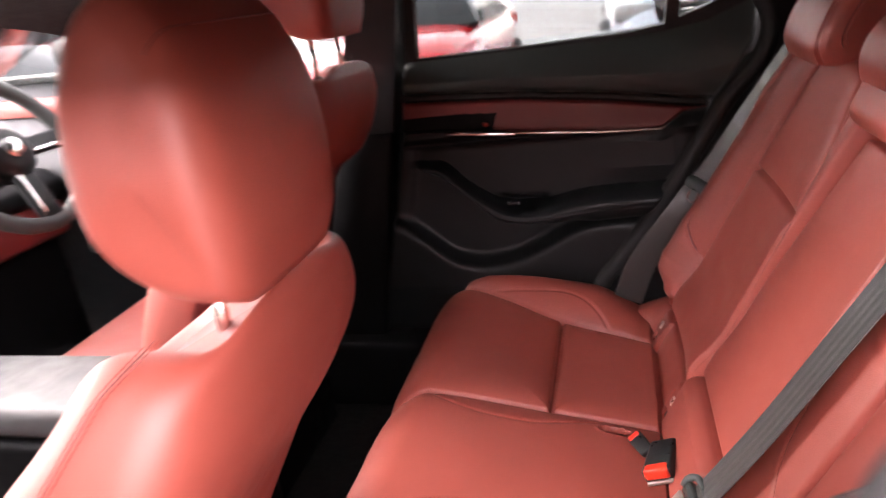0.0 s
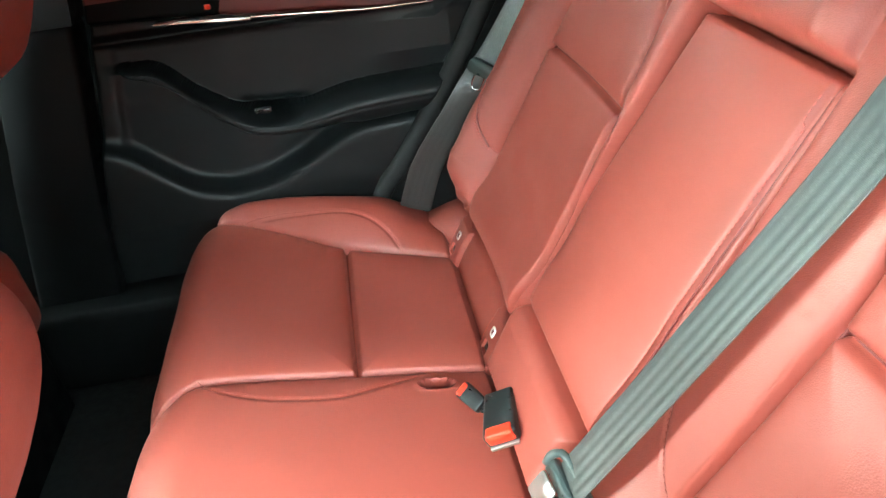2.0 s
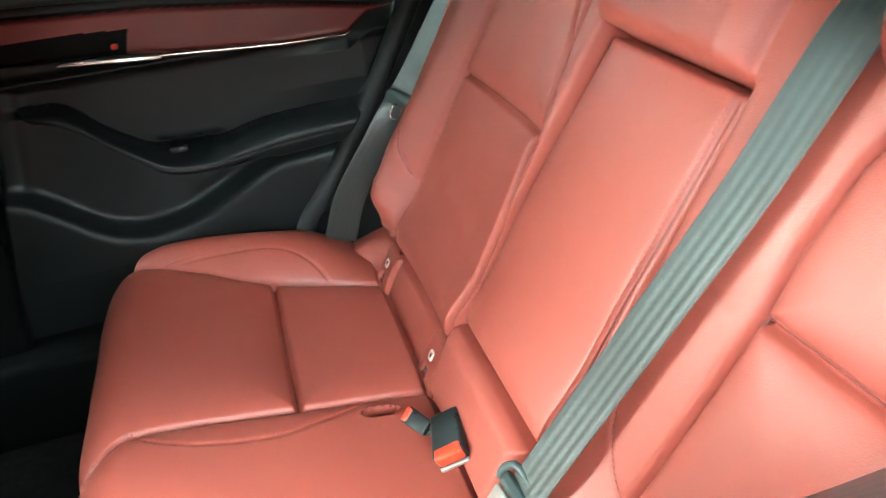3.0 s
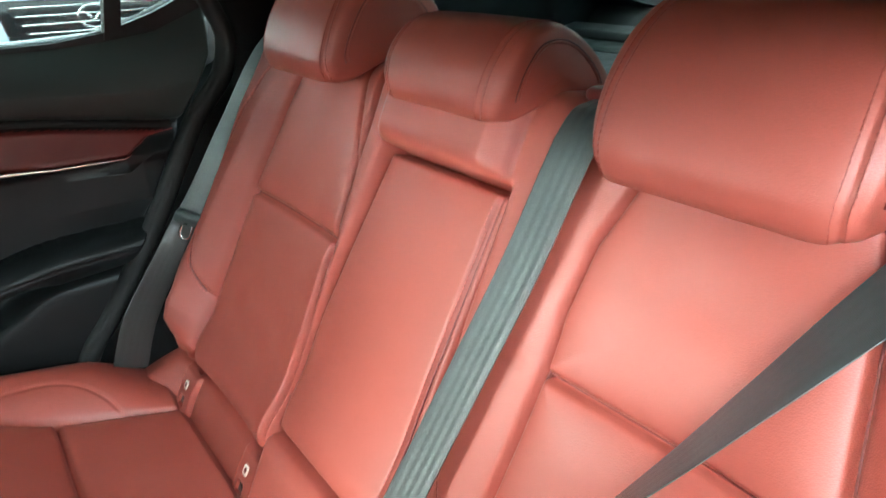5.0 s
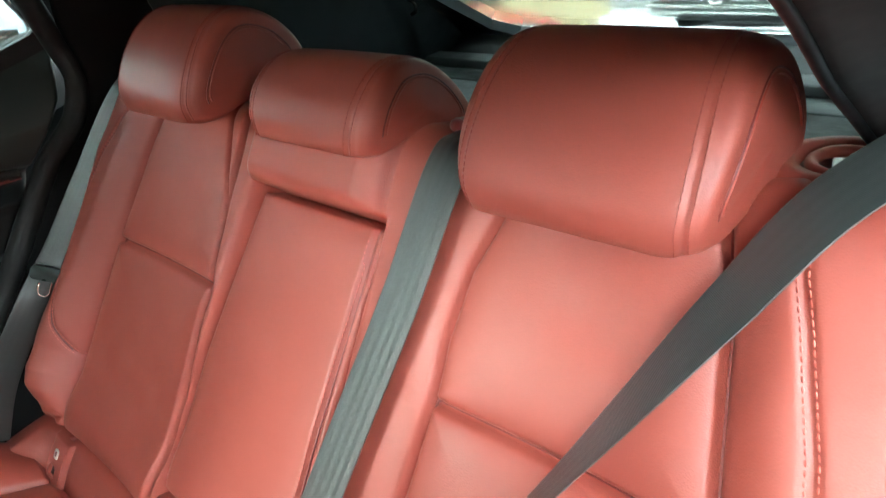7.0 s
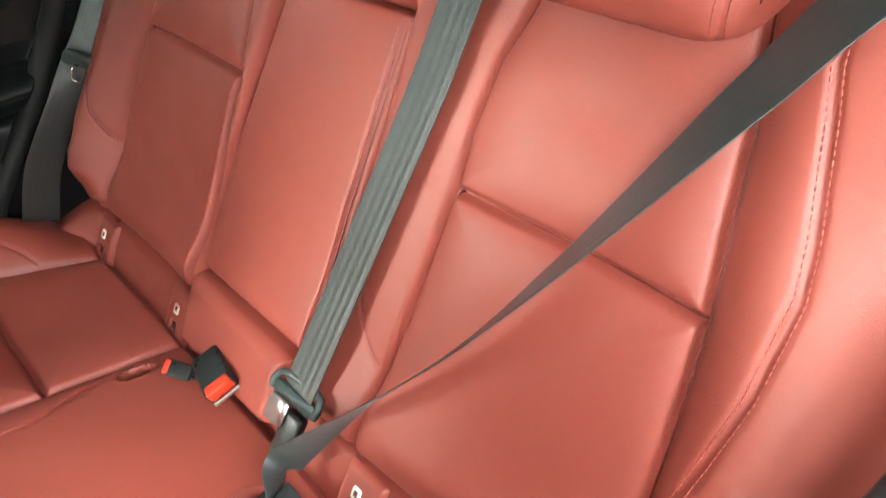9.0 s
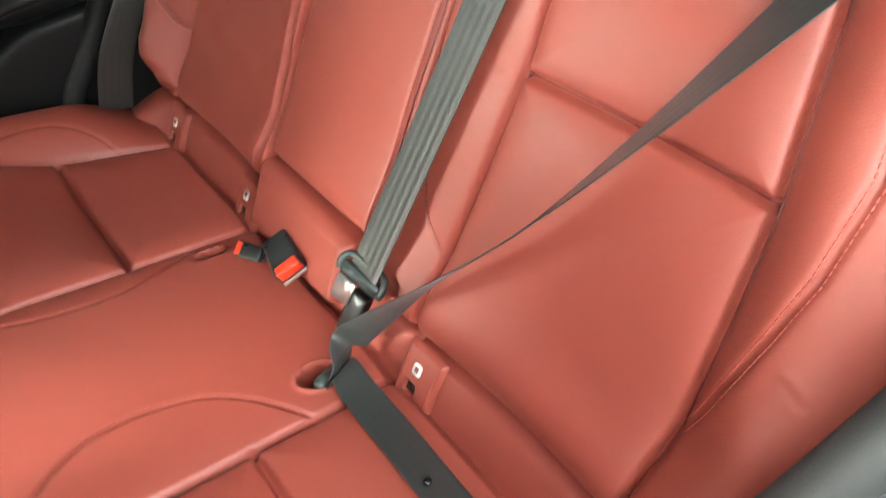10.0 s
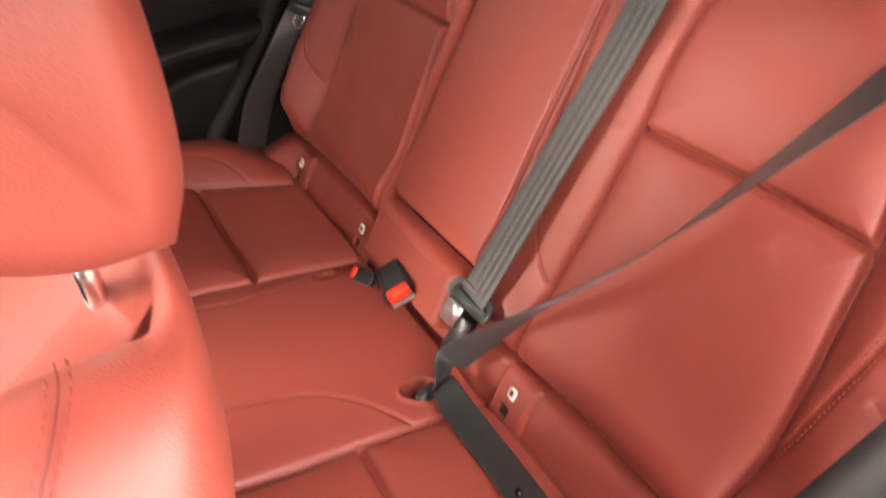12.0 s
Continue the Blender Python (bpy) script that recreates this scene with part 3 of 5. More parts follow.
def build_cushion():
    t = bench
    ys = np.linspace(-0.70, 0.70, 500)
    ss = np.linspace(-0.03, 0.80, 290)
    Y, Sg = np.meshgrid(ys, ss, indexing="ij")
    X = -Sg * math.cos(CUSH_B)
    W = cushion_height(X, Y)
    P = on(CUSH, Y, Sg, W)
    Ym, Xm = (Y[:-1, :-1] + Y[1:, 1:]) / 2, (X[:-1, :-1] + X[1:, 1:]) / 2
    A = np.abs(Ym)
    o = CU_OUT[np.argsort(CU_OUT[:, 0])]
    i = CU_IN[np.argsort(CU_IN[:, 0])]
    uo, ui = np.interp(Xm, o[:, 0], o[:, 1]), np.interp(Xm, i[:, 0], i[:, 1])
    side = np.where(Ym > 0, 1, 2)
    reg = np.zeros(Xm.shape, int)
    reg[(A > ui) & (Xm > -0.212)] = 10
    reg[(A > ui) & (Xm <= -0.212)] = 20
    reg[A > uo] = 30
    reg = np.where(reg > 0, reg + side, 1)
    names = {1: ("cushion_middle_panel", LEATHER, "")}
    for k in (1, 2):
        names[10 + k], names[20 + k], names[30 + k] = ("cushion_rear_panel", LEATHER, ""), ("cushion_front_panel", LEATHER, ""), ("cushion_outer_panel", LEATHER, "")
    sheet(t, P, reg, names)
    rows = []
    for line, sgn in ((CU_WING, 1), (CU_WING, -1), (CU_MID_R, 1), (CU_MID_L, 1)):
        x, y = line[:, 0], line[:, 1] * sgn
        rows.append(on(CUSH, y + 0.003, -x / math.cos(CUSH_B), cushion_height(x, y + 0.003) + 0.0005))
    stitches("stitching", t, rows, material=DARK_THREAD)
    # shade of the cushion grooves, drawn as thin dark red tubes
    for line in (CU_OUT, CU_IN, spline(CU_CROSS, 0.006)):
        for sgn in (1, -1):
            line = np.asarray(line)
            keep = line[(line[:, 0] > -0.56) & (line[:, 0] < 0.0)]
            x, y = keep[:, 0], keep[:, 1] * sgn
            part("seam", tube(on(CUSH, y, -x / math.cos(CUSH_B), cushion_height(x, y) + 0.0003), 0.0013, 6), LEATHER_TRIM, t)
    part("base", box_bm(-0.40, 0.05, -0.62, 0.62, 0.30, 0.46, 0.02), CARPET, t)
    return t


build_cushion()


# ---- headrests ----
def headrest(name, label, profile, u_mid, half, seam_in, place, posts=None, group="", seams=True, corner=0.03, end=0.72, taper=0.0, seam_top=None, crown=0.0, loop=False):
    """A padded headrest: a side profile carried across its width with rounded ends; seams set in from each end."""
    t = thing(name, label, "headrest", group)
    prof = spline(list(profile) + [profile[0]], 0.008)[:-1]
    c = prof.mean(axis=0)
    lo, hi = prof[:, 1].min(), prof[:, 1].max()
    top_in = seam_in if seam_top is None else seam_top
    us = np.linspace(-1, 1, 121)
    rings = []
    for k in us:
        a = np.clip((abs(k) * half - (half - corner)) / corner, 0, 1)
        f = end + (1 - end) * (1 - a ** 2.4) ** 0.5
        bow = 0.006 * (1 - k * k)
        ring = []
        for p in prof:
            h = (p[1] - lo) / (hi - lo)
            pinch = 1.0
            if seams:
                inset = seam_in + (top_in - seam_in) * h
                pinch = 1 - 0.026 * math.exp(-((abs(k) * half - half + inset) / 0.003) ** 2) - 0.014 * math.exp(-((abs(k) * half - half + inset - 0.009) / 0.003) ** 2)
            reach = min(abs(k) * half, half - 0.05) + max(0, abs(k) * half - half + 0.05) * (1 - taper * half / 0.05 * h ** 2.5)
            u = u_mid + math.copysign(reach, k) - k * half * 0.10 * (1 - h) ** 4
            ring.append(place(u, c[1] + (p[1] - c[1]) * f * pinch, c[0] + (p[0] - c[0]) * f * pinch + bow))
        rings.append(ring)
    c3 = [np.mean(np.array(r), axis=0) for r in (rings[0], rings[-1])]
    caps0 = [[tuple(c3[0] + (np.array(q) - c3[0]) * s + np.array((0, -1, 0)) * 0.006 * (1 - s)) for q in rings[0]] for s in (0.05, 0.5, 0.85)]
    caps1 = [[tuple(c3[1] + (np.array(q) - c3[1]) * s + np.array((0, 1, 0)) * 0.006 * (1 - s)) for q in rings[-1]] for s in (0.85, 0.5, 0.05)]
    part("cushion", loft(caps0 + rings + caps1), LEATHER, t)
    if seams:
        rows = []
        for sgn in (-1, 1):
            for off in (0.0045, -0.0045):
                ring = []
                for n, p in enumerate(prof):
                    h = (p[1] - lo) / (hi - lo)
                    x = (sgn * (half - seam_in - (top_in - seam_in) * h + off) / half + 1) / 2 * 120
                    q0 = int(min(max(x, 0), 119))
                    fr = min(max(x, 0), 120) - q0
                    ring.append(tuple(np.array(rings[q0][n]) * (1 - fr) + np.array(rings[q0 + 1][n]) * fr))
                n = len(ring)
                cc = np.mean(np.array(ring), axis=0)
                rows.append([tuple(cc + (np.array(q) - cc) * 1.004) for q in ring[: int(n * 0.6)]])
        stitches("stitching", t, rows, size=0.0007, length=0.0046, pitch=0.0054, material=DARK_THREAD)
    if loop:
        for ring, c0, out in ((rings[0], c3[0], -1), (rings[-1], c3[1], 1)):
            for s, skin, size in ((0.86, LEATHER_TRIM, 0.0009), (0.80, LEATHER, 0.0014)):
                line = [tuple(c0 + (np.array(ring[n]) - c0) * s + np.array((0, out, 0)) * (0.006 * (1 - s) + 0.0003)) for n in range(1, int(len(ring) * 0.62))]
                part("side_seam", tube(line, size, 6), skin, t)
    if crown:
        near = [n for n, p in enumerate(prof) if p[0] > 0.0]
        n = min(near, key=lambda q: abs(prof[q][1] - crown))
        part("seam", tube([tuple(np.array(rings[j][n]) + np.array((0.0004, 0, 0))) for j in range(4, 117, 2)], 0.0007, 6), LEATHER_TRIM, t)
    for a, b in posts or ():
        part("post", tube([a, b], 0.006, 12), CHROME, t, "polished steel post")
    return t


OUTER_PROFILE = [(0.055, 0.578), (0.073, 0.600), (0.077, 0.650), (0.066, 0.705), (0.037, 0.743), (-0.018, 0.757), (-0.07, 0.744), (-0.098, 0.715),
                 (-0.085, 0.672), (-0.05, 0.650), (-0.01, 0.625), (0.025, 0.588)]
MID_PROFILE = [(0.050, 0.598), (0.062, 0.618), (0.064, 0.655), (0.045, 0.697), (0.0, 0.720), (-0.05, 0.717), (-0.095, 0.695), (-0.105, 0.670),
               (-0.08, 0.660), (-0.04, 0.648), (0.0, 0.628), (0.03, 0.602)]


def plane_back(u, v, w):
    return (v * BS - w * BC, u, SEAT_Z + v * BC + w * BS)


for um, rise in ((0.342, 0.014), (-0.340, 0.0)):
    headrest("rear_headrest", "red leather rear headrest lowered onto the backrest", [(w, v + rise) for w, v in OUTER_PROFILE], um, 0.118, 0.012, plane_back,
             [(plane_back(um + k, 0.56, -0.02), plane_back(um + k, 0.66, -0.02)) for k in (-0.06, 0.06)], "rear headrests", corner=0.036, end=0.82, taper=0.08, seam_top=0.030, loop=True)
headrest("rear_headrest", "low red leather middle rear headrest with a hooked underside", MID_PROFILE, 0.010, 0.115, 0.024, plane_back,
         [(plane_back(0.015 + k, 0.58, -0.04), plane_back(0.015 + k, 0.68, -0.04)) for k in (-0.05, 0.05)], "rear headrests", corner=0.034, end=0.80, taper=0.08, loop=True)


# ---- front seats ----
def front_seat(label, ym, dx=0.0, dz=0.0, set_in=0.0):
    t = thing("car_seat", label, "car seat", "front seats")
    # height: back edge x, depth, half width
    rows = [(0.40, -0.66, 0.20, 0.22), (0.50, -0.63, 0.22, 0.24), (0.62, -0.58, 0.24, 0.255), (0.74, -0.515, 0.25, 0.262), (0.82, -0.468, 0.245, 0.258), (0.90, -0.410, 0.225, 0.247),
            (0.96, -0.375, 0.20, 0.228), (1.00, -0.362, 0.17, 0.208), (1.03, -0.359, 0.145, 0.188), (1.055, -0.358, 0.13, 0.165), (1.07, -0.362, 0.115, 0.135), (1.080, -0.368, 0.09, 0.09)]
    rows = spline(rows, 0.01)
    rings = []
    for z, xb, dep, half in rows:
        ring = []
        for k in range(48):
            a = k * math.tau / 48
            ca, sa = math.cos(a), math.sin(a)
            ex = 2 / 3.4
            x = xb - dep / 2 + dep / 2 * math.copysign(abs(ca) ** ex, ca)
            y = ym + half * math.copysign(abs(sa) ** ex, sa)
            dip = 0.062 * math.exp(-((y - ym) / 0.10) ** 4) * min(1, max(0, (z - 0.98) / 0.06)) * min(1, max(0, (-0.366 - x) / 0.018))
            below = 1 / (1 + math.exp(min(40, max(-40, (z - 0.875) / 0.004))))
            ring.append((x + dx - set_in * below * max(0, ca) ** 0.5, y, z + dz - dip))
        rings.append(ring)
    part("backrest", loft(rings), LEATHER, t)
    if set_in:
        cols = list(range(37, 48)) + list(range(0, 12))
        low = [r for r, row in zip(rings, rows) if 0.46 < row[0] < 0.868]
        verts = [(p[0] + 0.004, p[1], p[2]) for r in low for p in (r[c] for c in cols)]
        n = len(cols)
        mesh_part("back_panel", verts, [(i * n + j, i * n + j + 1, (i + 1) * n + j + 1, (i + 1) * n + j) for i in range(len(low) - 1) for j in range(n - 1)], LEATHER_TRIM, t, "dark red back panel")
    # double-stitched seam over the shoulder and down both flanks
    seam_x = [(0.60, -0.68), (0.75, -0.605), (0.88, -0.545), (0.96, -0.500), (1.006, -0.468), (1.038, -0.447), (1.055, -0.437), (1.072, -0.42)]
    lines, creases = [], []
    for sgn in (1, -1):
        for off in (-0.0045, 0.0, 0.0045):
            line = []
            for z, xb, dep, half in rows[16:-3]:
                q = np.clip((curve_at(seam_x, z) + off - xb + dep / 2) / (dep / 2), -0.95, 0.95)
                ca = math.copysign(abs(q) ** 1.7, q)
                line.append((curve_at(seam_x, z) + off + dx, ym + sgn * (half * (1 - ca * ca) ** (0.5 / 1.7) + 0.0006), z + dz + 0.0004))
            (lines if off else creases).append(line)
    stitches("stitching", t, lines, size=0.0008, length=0.0050, pitch=0.0066, material=DARK_THREAD)
    # hair-thin dark tubes give the shoulder creases their shade by colour
    for line in creases:
        part("seam", tube(line, 0.0005, 6), LEATHER_TRIM, t)
    part("seat_cushion", box_bm(-1.10 + dx, -0.62 + dx, ym - 0.25, ym + 0.25, 0.36 + dz, 0.56 + dz, 0.05, 4), LEATHER, t)
    part("seat_base", box_bm(-1.0 + dx, -0.64 + dx, ym - 0.2, ym + 0.2, 0.286, 0.37 + dz, 0.01), BLACK_HARD, t, "black plastic seat base")
    return t


FRONT_PROFILE = [(0.043, 0.004), (0.055, 0.045), (0.056, 0.115), (0.045, 0.185), (0.008, 0.236), (-0.03, 0.232), (-0.058, 0.185), (-0.068, 0.115), (-0.064, 0.062), (-0.04, 0.026), (0.0, 0.006)]


def front_headrest(label, ym, x0, z0, posts_y):
    def place(u, v, w):
        return (x0 + w, u, z0 + v)
    posts = [((x0 + 0.002, ym + k, z0 - 0.12), (x0 + 0.003, ym + k, z0 + 0.05)) for k in (-posts_y, posts_y)]
    t = headrest("front_headrest", label, FRONT_PROFILE, ym, 0.120, 0.03, place, posts, "front headrests", seams=False, corner=0.05, end=0.62, taper=0.15, crown=0.215)
    for k in (-posts_y, posts_y):
        part("guide_collar", tube([(x0 + 0.002, ym + k, z0 - 0.080), (x0 + 0.002, ym + k, z0 - 0.062), (x0 + 0.002, ym + k, z0 - 0.056)], [0.016, 0.012, 0.008], 14), LEATHER_TRIM, t, "red plastic guide collar")
    return t


front_seat("red leather front passenger seat, back seen from behind", -0.33)
front_headrest("red leather front headrest raised on steel posts", -0.328, -0.402, 1.080, 0.060)
front_seat("red leather driver seat behind the steering wheel", 0.36, -0.18, 0.115, set_in=0.035)
front_headrest("raised red leather driver headrest on steel posts", 0.36, -0.584, 1.235, 0.06)


# ---- seat belts ----
def twisted(points, angles, ref=(0.36, 0.33, -0.48), width=0.047):
    """Rows for a belt whose face turns by the given angles about its own run."""
    p = [Vector(q) for q in points]
    d = Vector(ref)
    rows = []
    for i, q in enumerate(p):
        t = (p[min(i + 1, len(p) - 1)] - p[max(i - 1, 0)]).normalized()
        e = d.cross(t).normalized()
        f = (d - d.dot(t) * t).normalized()
        a = radians(angles[i])
        rows.append((q, math.cos(a) * e + math.sin(a) * f, width))
    return rows


def rounded_plate(w, h, t, r=0.01, seg=5, hole=None):
    """A flat plate in the x-y plane with rounded corners."""
    pts = []
    for cx, cy, a0 in ((w / 2 - r, h / 2 - r, 0), (-w / 2 + r, h / 2 - r, 90), (-w / 2 + r, -h / 2 + r, 180), (w / 2 - r, -h / 2 + r, 270)):
        for k in range(seg + 1):
            a = radians(a0 + 90 * k / seg)
            pts.append((cx + r * math.cos(a), cy + r * math.sin(a)))
    bm = slab(pts, "z", -t / 2, t / 2)
    return bm


def frame_of(x, y, z, along, face):
    """A pose whose y axis runs along and whose z axis faces as near as can be to face."""
    a = Vector(along).normalized()
    f = Vector(face)
    f = (f - f.dot(a) * a).normalized()
    s = a.cross(f)
    m = Matrix((s, a, f)).transposed().to_4x4()
    return Matrix.Translation((x, y, z)) @ m


def moved(bm, m):
    bmesh.ops.transform(bm, matrix=m, verts=bm.verts)
    return bm


def centre_belt():
    t = thing("centre_seat_belt", "dark grey webbing middle seat belt, latched", "seat belt")
    side = (0, 1, 0.1)
    ribbon("webbing", [(plane_back(-0.190, 0.67, -0.055), (0, 1, 0)), (plane_back(-0.182, 0.648, -0.002), (0, 1, 0)), (plane_back(-0.180, 0.61, 0.022), side), (plane_back(-0.166, 0.48, 0.022), side),
                       (plane_back(-0.149, 0.36, 0.024), side), (plane_back(-0.130, 0.22, 0.028), side), (plane_back(-0.122, 0.092, 0.043), side)], WEBBING, t, width=0.050, ribs=0.00016)
    m = frame_of(*plane_back(-0.122, 0.084, 0.044), Vector(plane_back(-0.10, 0.0, 0.04)) - Vector(plane_back(-0.107, 0.1, 0.03)), (-BC, -0.2, BS))
    bm = rounded_plate(0.074, 0.016, 0.010, 0.007)
    bmesh.ops.bevel(bm, geom=[e for e in bm.edges if abs(e.verts[0].co.z - e.verts[1].co.z) < 1e-6], offset=0.003, segments=2, affect="EDGES")
    part("tongue_grip", moved(bm, m), BUCKLE_GREY, t, "dark grey plastic tongue grip")
    loop = [(-0.034, 0.004, 0.004), (-0.036, -0.006, 0.004), (-0.033, -0.015, 0.001), (-0.024, -0.019, -0.004), (0.024, -0.019, -0.004), (0.033, -0.015, 0.001), (0.036, -0.006, 0.004), (0.034, 0.004, 0.004)]
    part("grip_loop", moved(tube(spline(loop, 0.004), 0.0048, 10), m), BUCKLE_GREY, t)
    part("tongue_plate", moved(rounded_plate(0.030, 0.034, 0.0025, 0.004), m @ Matrix.Translation((0.014, 0.024, 0.008))), STEEL, t, "steel tongue plate")
    part("latch", moved(box_bm(-0.024, 0.006, 0.018, 0.080, -0.010, 0.006, 0.004), m), BLACK_BUCKLE, t, "black plastic latch")
    return t


def shoulder_belt():
    t = thing("lap_and_shoulder_belt", "dark grey webbing outer seat belt, fastened and twisted", "seat belt")
    pts = [plane_back(-0.585, 0.735, -0.03), plane_back(-0.518, 0.645, 0.040), plane_back(-0.472, 0.558, 0.050), plane_back(-0.428, 0.472, 0.050), plane_back(-0.384, 0.387, 0.050), plane_back(-0.325, 0.282, 0.050),
           plane_back(-0.276, 0.210, 0.050), plane_back(-0.222, 0.137, 0.050), plane_back(-0.161, 0.044, 0.050), plane_back(-0.140, 0.005, 0.052)]
    fold = (0.88, 0.44, -0.17)
    rows = twisted(pts, [24, 38, 50, 64, 75, 86, 90, 98, 130, 142], width=0.048)
    rows += [(cush(-0.146, -0.066, 0.030), fold, 0.052), (cush(-0.152, -0.076, 0.016), fold, 0.054), (cush(-0.150, -0.080, -0.020), fold, 0.054)]
    ribbon("shoulder_webbing", rows, WEBBING, t)
    ribbon("lap_webbing", [(cush(-0.148, -0.080, -0.030), (0.88, 0.44, -0.17)), (cush(-0.157, -0.077, 0.016), (0.88, 0.44, -0.17)), (cush(-0.166, -0.077, 0.023), (0.92, 0.36, -0.17)), (cush(-0.20, -0.078, 0.018), (1, 0.2, -0.1)), (cush(-0.30, -0.078, 0.014), (1, 0.1, -0.15)),
                           (cush(-0.40, -0.082, 0.014), (1, 0.08, -0.15)), (cush(-0.50, -0.086, 0.014), (1, 0.05, -0.15)), (cush(-0.60, -0.085, -0.01), (1, 0, -0.15)), (cush(-0.66, -0.085, -0.08), (1, 0, 0))], WEBBING, t, width=0.048)
    q = cush(-0.345, -0.087, 0.019)
    part("stop_button", moved(tube([(0, 0, -0.001), (0, 0, 0.002), (0, 0, 0.003)], [0.0045, 0.0045, 0.002], 12), Matrix.Translation(q)), BLACK_GLOSS, t, "black stop button")
    part("tongue", moved(rounded_plate(0.064, 0.014, 0.007, 0.006), frame_of(*cush(-0.143, -0.084, 0.004), (-0.44, 0.88, 0.1), (0.3, 0.2, 0.9))), BUCKLE_GREY, t, "grey plastic belt tongue")
    return t


def hanging_belt():
    t = thing("lap_and_shoulder_belt", "grey webbing outer seat belt hanging unused beside the backrest", "seat belt")
    s = (0.50, -0.83, -0.22)
    ribbon("webbing", [((0.335, 0.565, 1.18), (0.8, -0.5, -0.3)), ((0.258, 0.581, 1.128), s), ((0.172, 0.595, 0.996), s), ((0.094, 0.605, 0.874), s), ((0.042, 0.613, 0.791), (0.85, -0.1, -0.35), 0.050), ((-0.034, 0.619, 0.674), (0.88, 0.15, -0.4), 0.064),
                       ((-0.072, 0.622, 0.576), (0.88, 0.2, -0.4), 0.068)], WEBBING, t, width=0.044)
    m = frame_of(0.079, 0.595, 0.848, (-0.4, 0.1, -0.9), (-0.5, -0.8, 0.1))
    part("tongue_grip", moved(rounded_plate(0.055, 0.024, 0.014, 0.008), m), BUCKLE_GREY, t, "dark grey plastic tongue grip")
    hook = [(-0.008, 0.010, 0.004), (-0.008, 0.034, 0.004), (0.004, 0.038, 0.004), (0.010, 0.030, 0.004), (0.010, 0.016, 0.004)]
    part("tongue_plate", moved(tube(spline(hook, 0.003), 0.0016, 8), m), CHROME, t, "bright steel tongue edge")
    return t


def buckle(label, place_at, along, face, size=1.0, red_top=False):
    t = thing("seat_belt_buckle", label, "buckle", "seat belt buckles")
    m = frame_of(*place_at, along, face) @ Matrix.Scale(size, 4)
    bm = box_bm(-0.021, 0.021, -0.036, 0.030, -0.011, 0.011, 0.005, 3)
    for v in bm.verts:
        v.co.x *= 1 - 0.10 * (v.co.y < 0)
    part("housing", moved(bm, m), BLACK_BUCKLE, t)
    part("release_button", moved(box_bm(-0.017, 0.017, 0.016, 0.0325, -0.004, 0.0125, 0.004, 3), m), RED_BUTTON, t, "bright red release button")
    part("slot_plate", moved(box_bm(-0.018, 0.018, 0.028, 0.0335, -0.0105, -0.0055, 0.001), m), STEEL, t, "grey steel slot edge")
    part("stalk", moved(box_bm(-0.012, 0.012, -0.046, -0.034, -0.010, 0.000, 0.004), m), BLACK_BUCKLE, t)
    return t


centre_belt()
shoulder_belt()
hanging_belt()
buckle("black seat belt buckle with bright red button lying on the cushion", (-0.034, 0.044, 0.588), (-0.02, -0.09, -0.004), (-0.42, -0.1, 0.85), 1.12)
buckle("small black buckle with red button tucked in a cushion pocket", (-0.063, 0.104, 0.574), (-0.45, 0.75, 0.1), (-0.5, -0.2, 0.8), 0.60)


# child seat anchor flaps
def anchor_flap(u):
    t = thing("anchor_flap", "red leather anchor point flap with a white printed icon", "anchor point", "anchor point flaps")
    us, vs = np.linspace(u - 0.036, u + 0.030, 24), np.linspace(-0.066, 0.040, 28)
    U, V = np.meshgrid(us, vs, indexing="ij")
    e = np.minimum(np.minimum(U - us[0], us[-1] - U), np.minimum(V - vs[0], vs[-1] - V))
    W = -0.006 + 0.0085 * np.sqrt(np.clip(1 - (1 - np.clip(e / 0.008, 0, 1)) ** 2, 0, 1)) - 0.004 * np.clip((V - 0.0) / 0.036, 0, 1)
    slot = (np.abs(U - u - 0.002) < 0.008) & (np.abs(V + 0.020) < 0.007)
    W = np.where(slot, W - 0.014, W)
    sheet(t, on(BACK, U, V, W + 0.008), np.ones((23, 27), int), {1: ("flap", LEATHER, "")})
    rows = [[tuple(on(BACK, np.array([uu]), np.array([v]), np.array([0.0108 - 0.004 * max(0, v) / 0.036]))[0]) for v in np.linspace(-0.055, 0.025, 12)] for uu in (u - 0.029, u + 0.023)]
    stitches("stitching", t, rows)
    m = frame_of(*back(u + 0.0, 0.010, 0.0100), back(0, 1, 0), (-BC, 0, BS))
    bm = rounded_plate(0.015, 0.017, 0.0008, 0.004)
    part("printed_icon", moved(bm, m), WHITE_PRINT, t, "white printed icon")
    part("icon_mark", moved(box_bm(-0.0035, 0.0025, -0.004, 0.004, 0.0004, 0.0009), m), LEATHER_TRIM, t, "dark red mark")
    # near-black plate in the slot, standing in for the shade inside the hole
    part("slot_shade_plate", moved(box_bm(-0.008, 0.007, -0.007, 0.006, 0.0, 0.0012), frame_of(*back(u + 0.002, -0.020, 0.0060), back(0, 1, 0), (-BC, 0, BS))), SLOT_SHADE, t, "dark plate for the shade in the slot")
    return t


for au in (0.505, 0.225, -0.225, -0.505):
    anchor_flap(au)


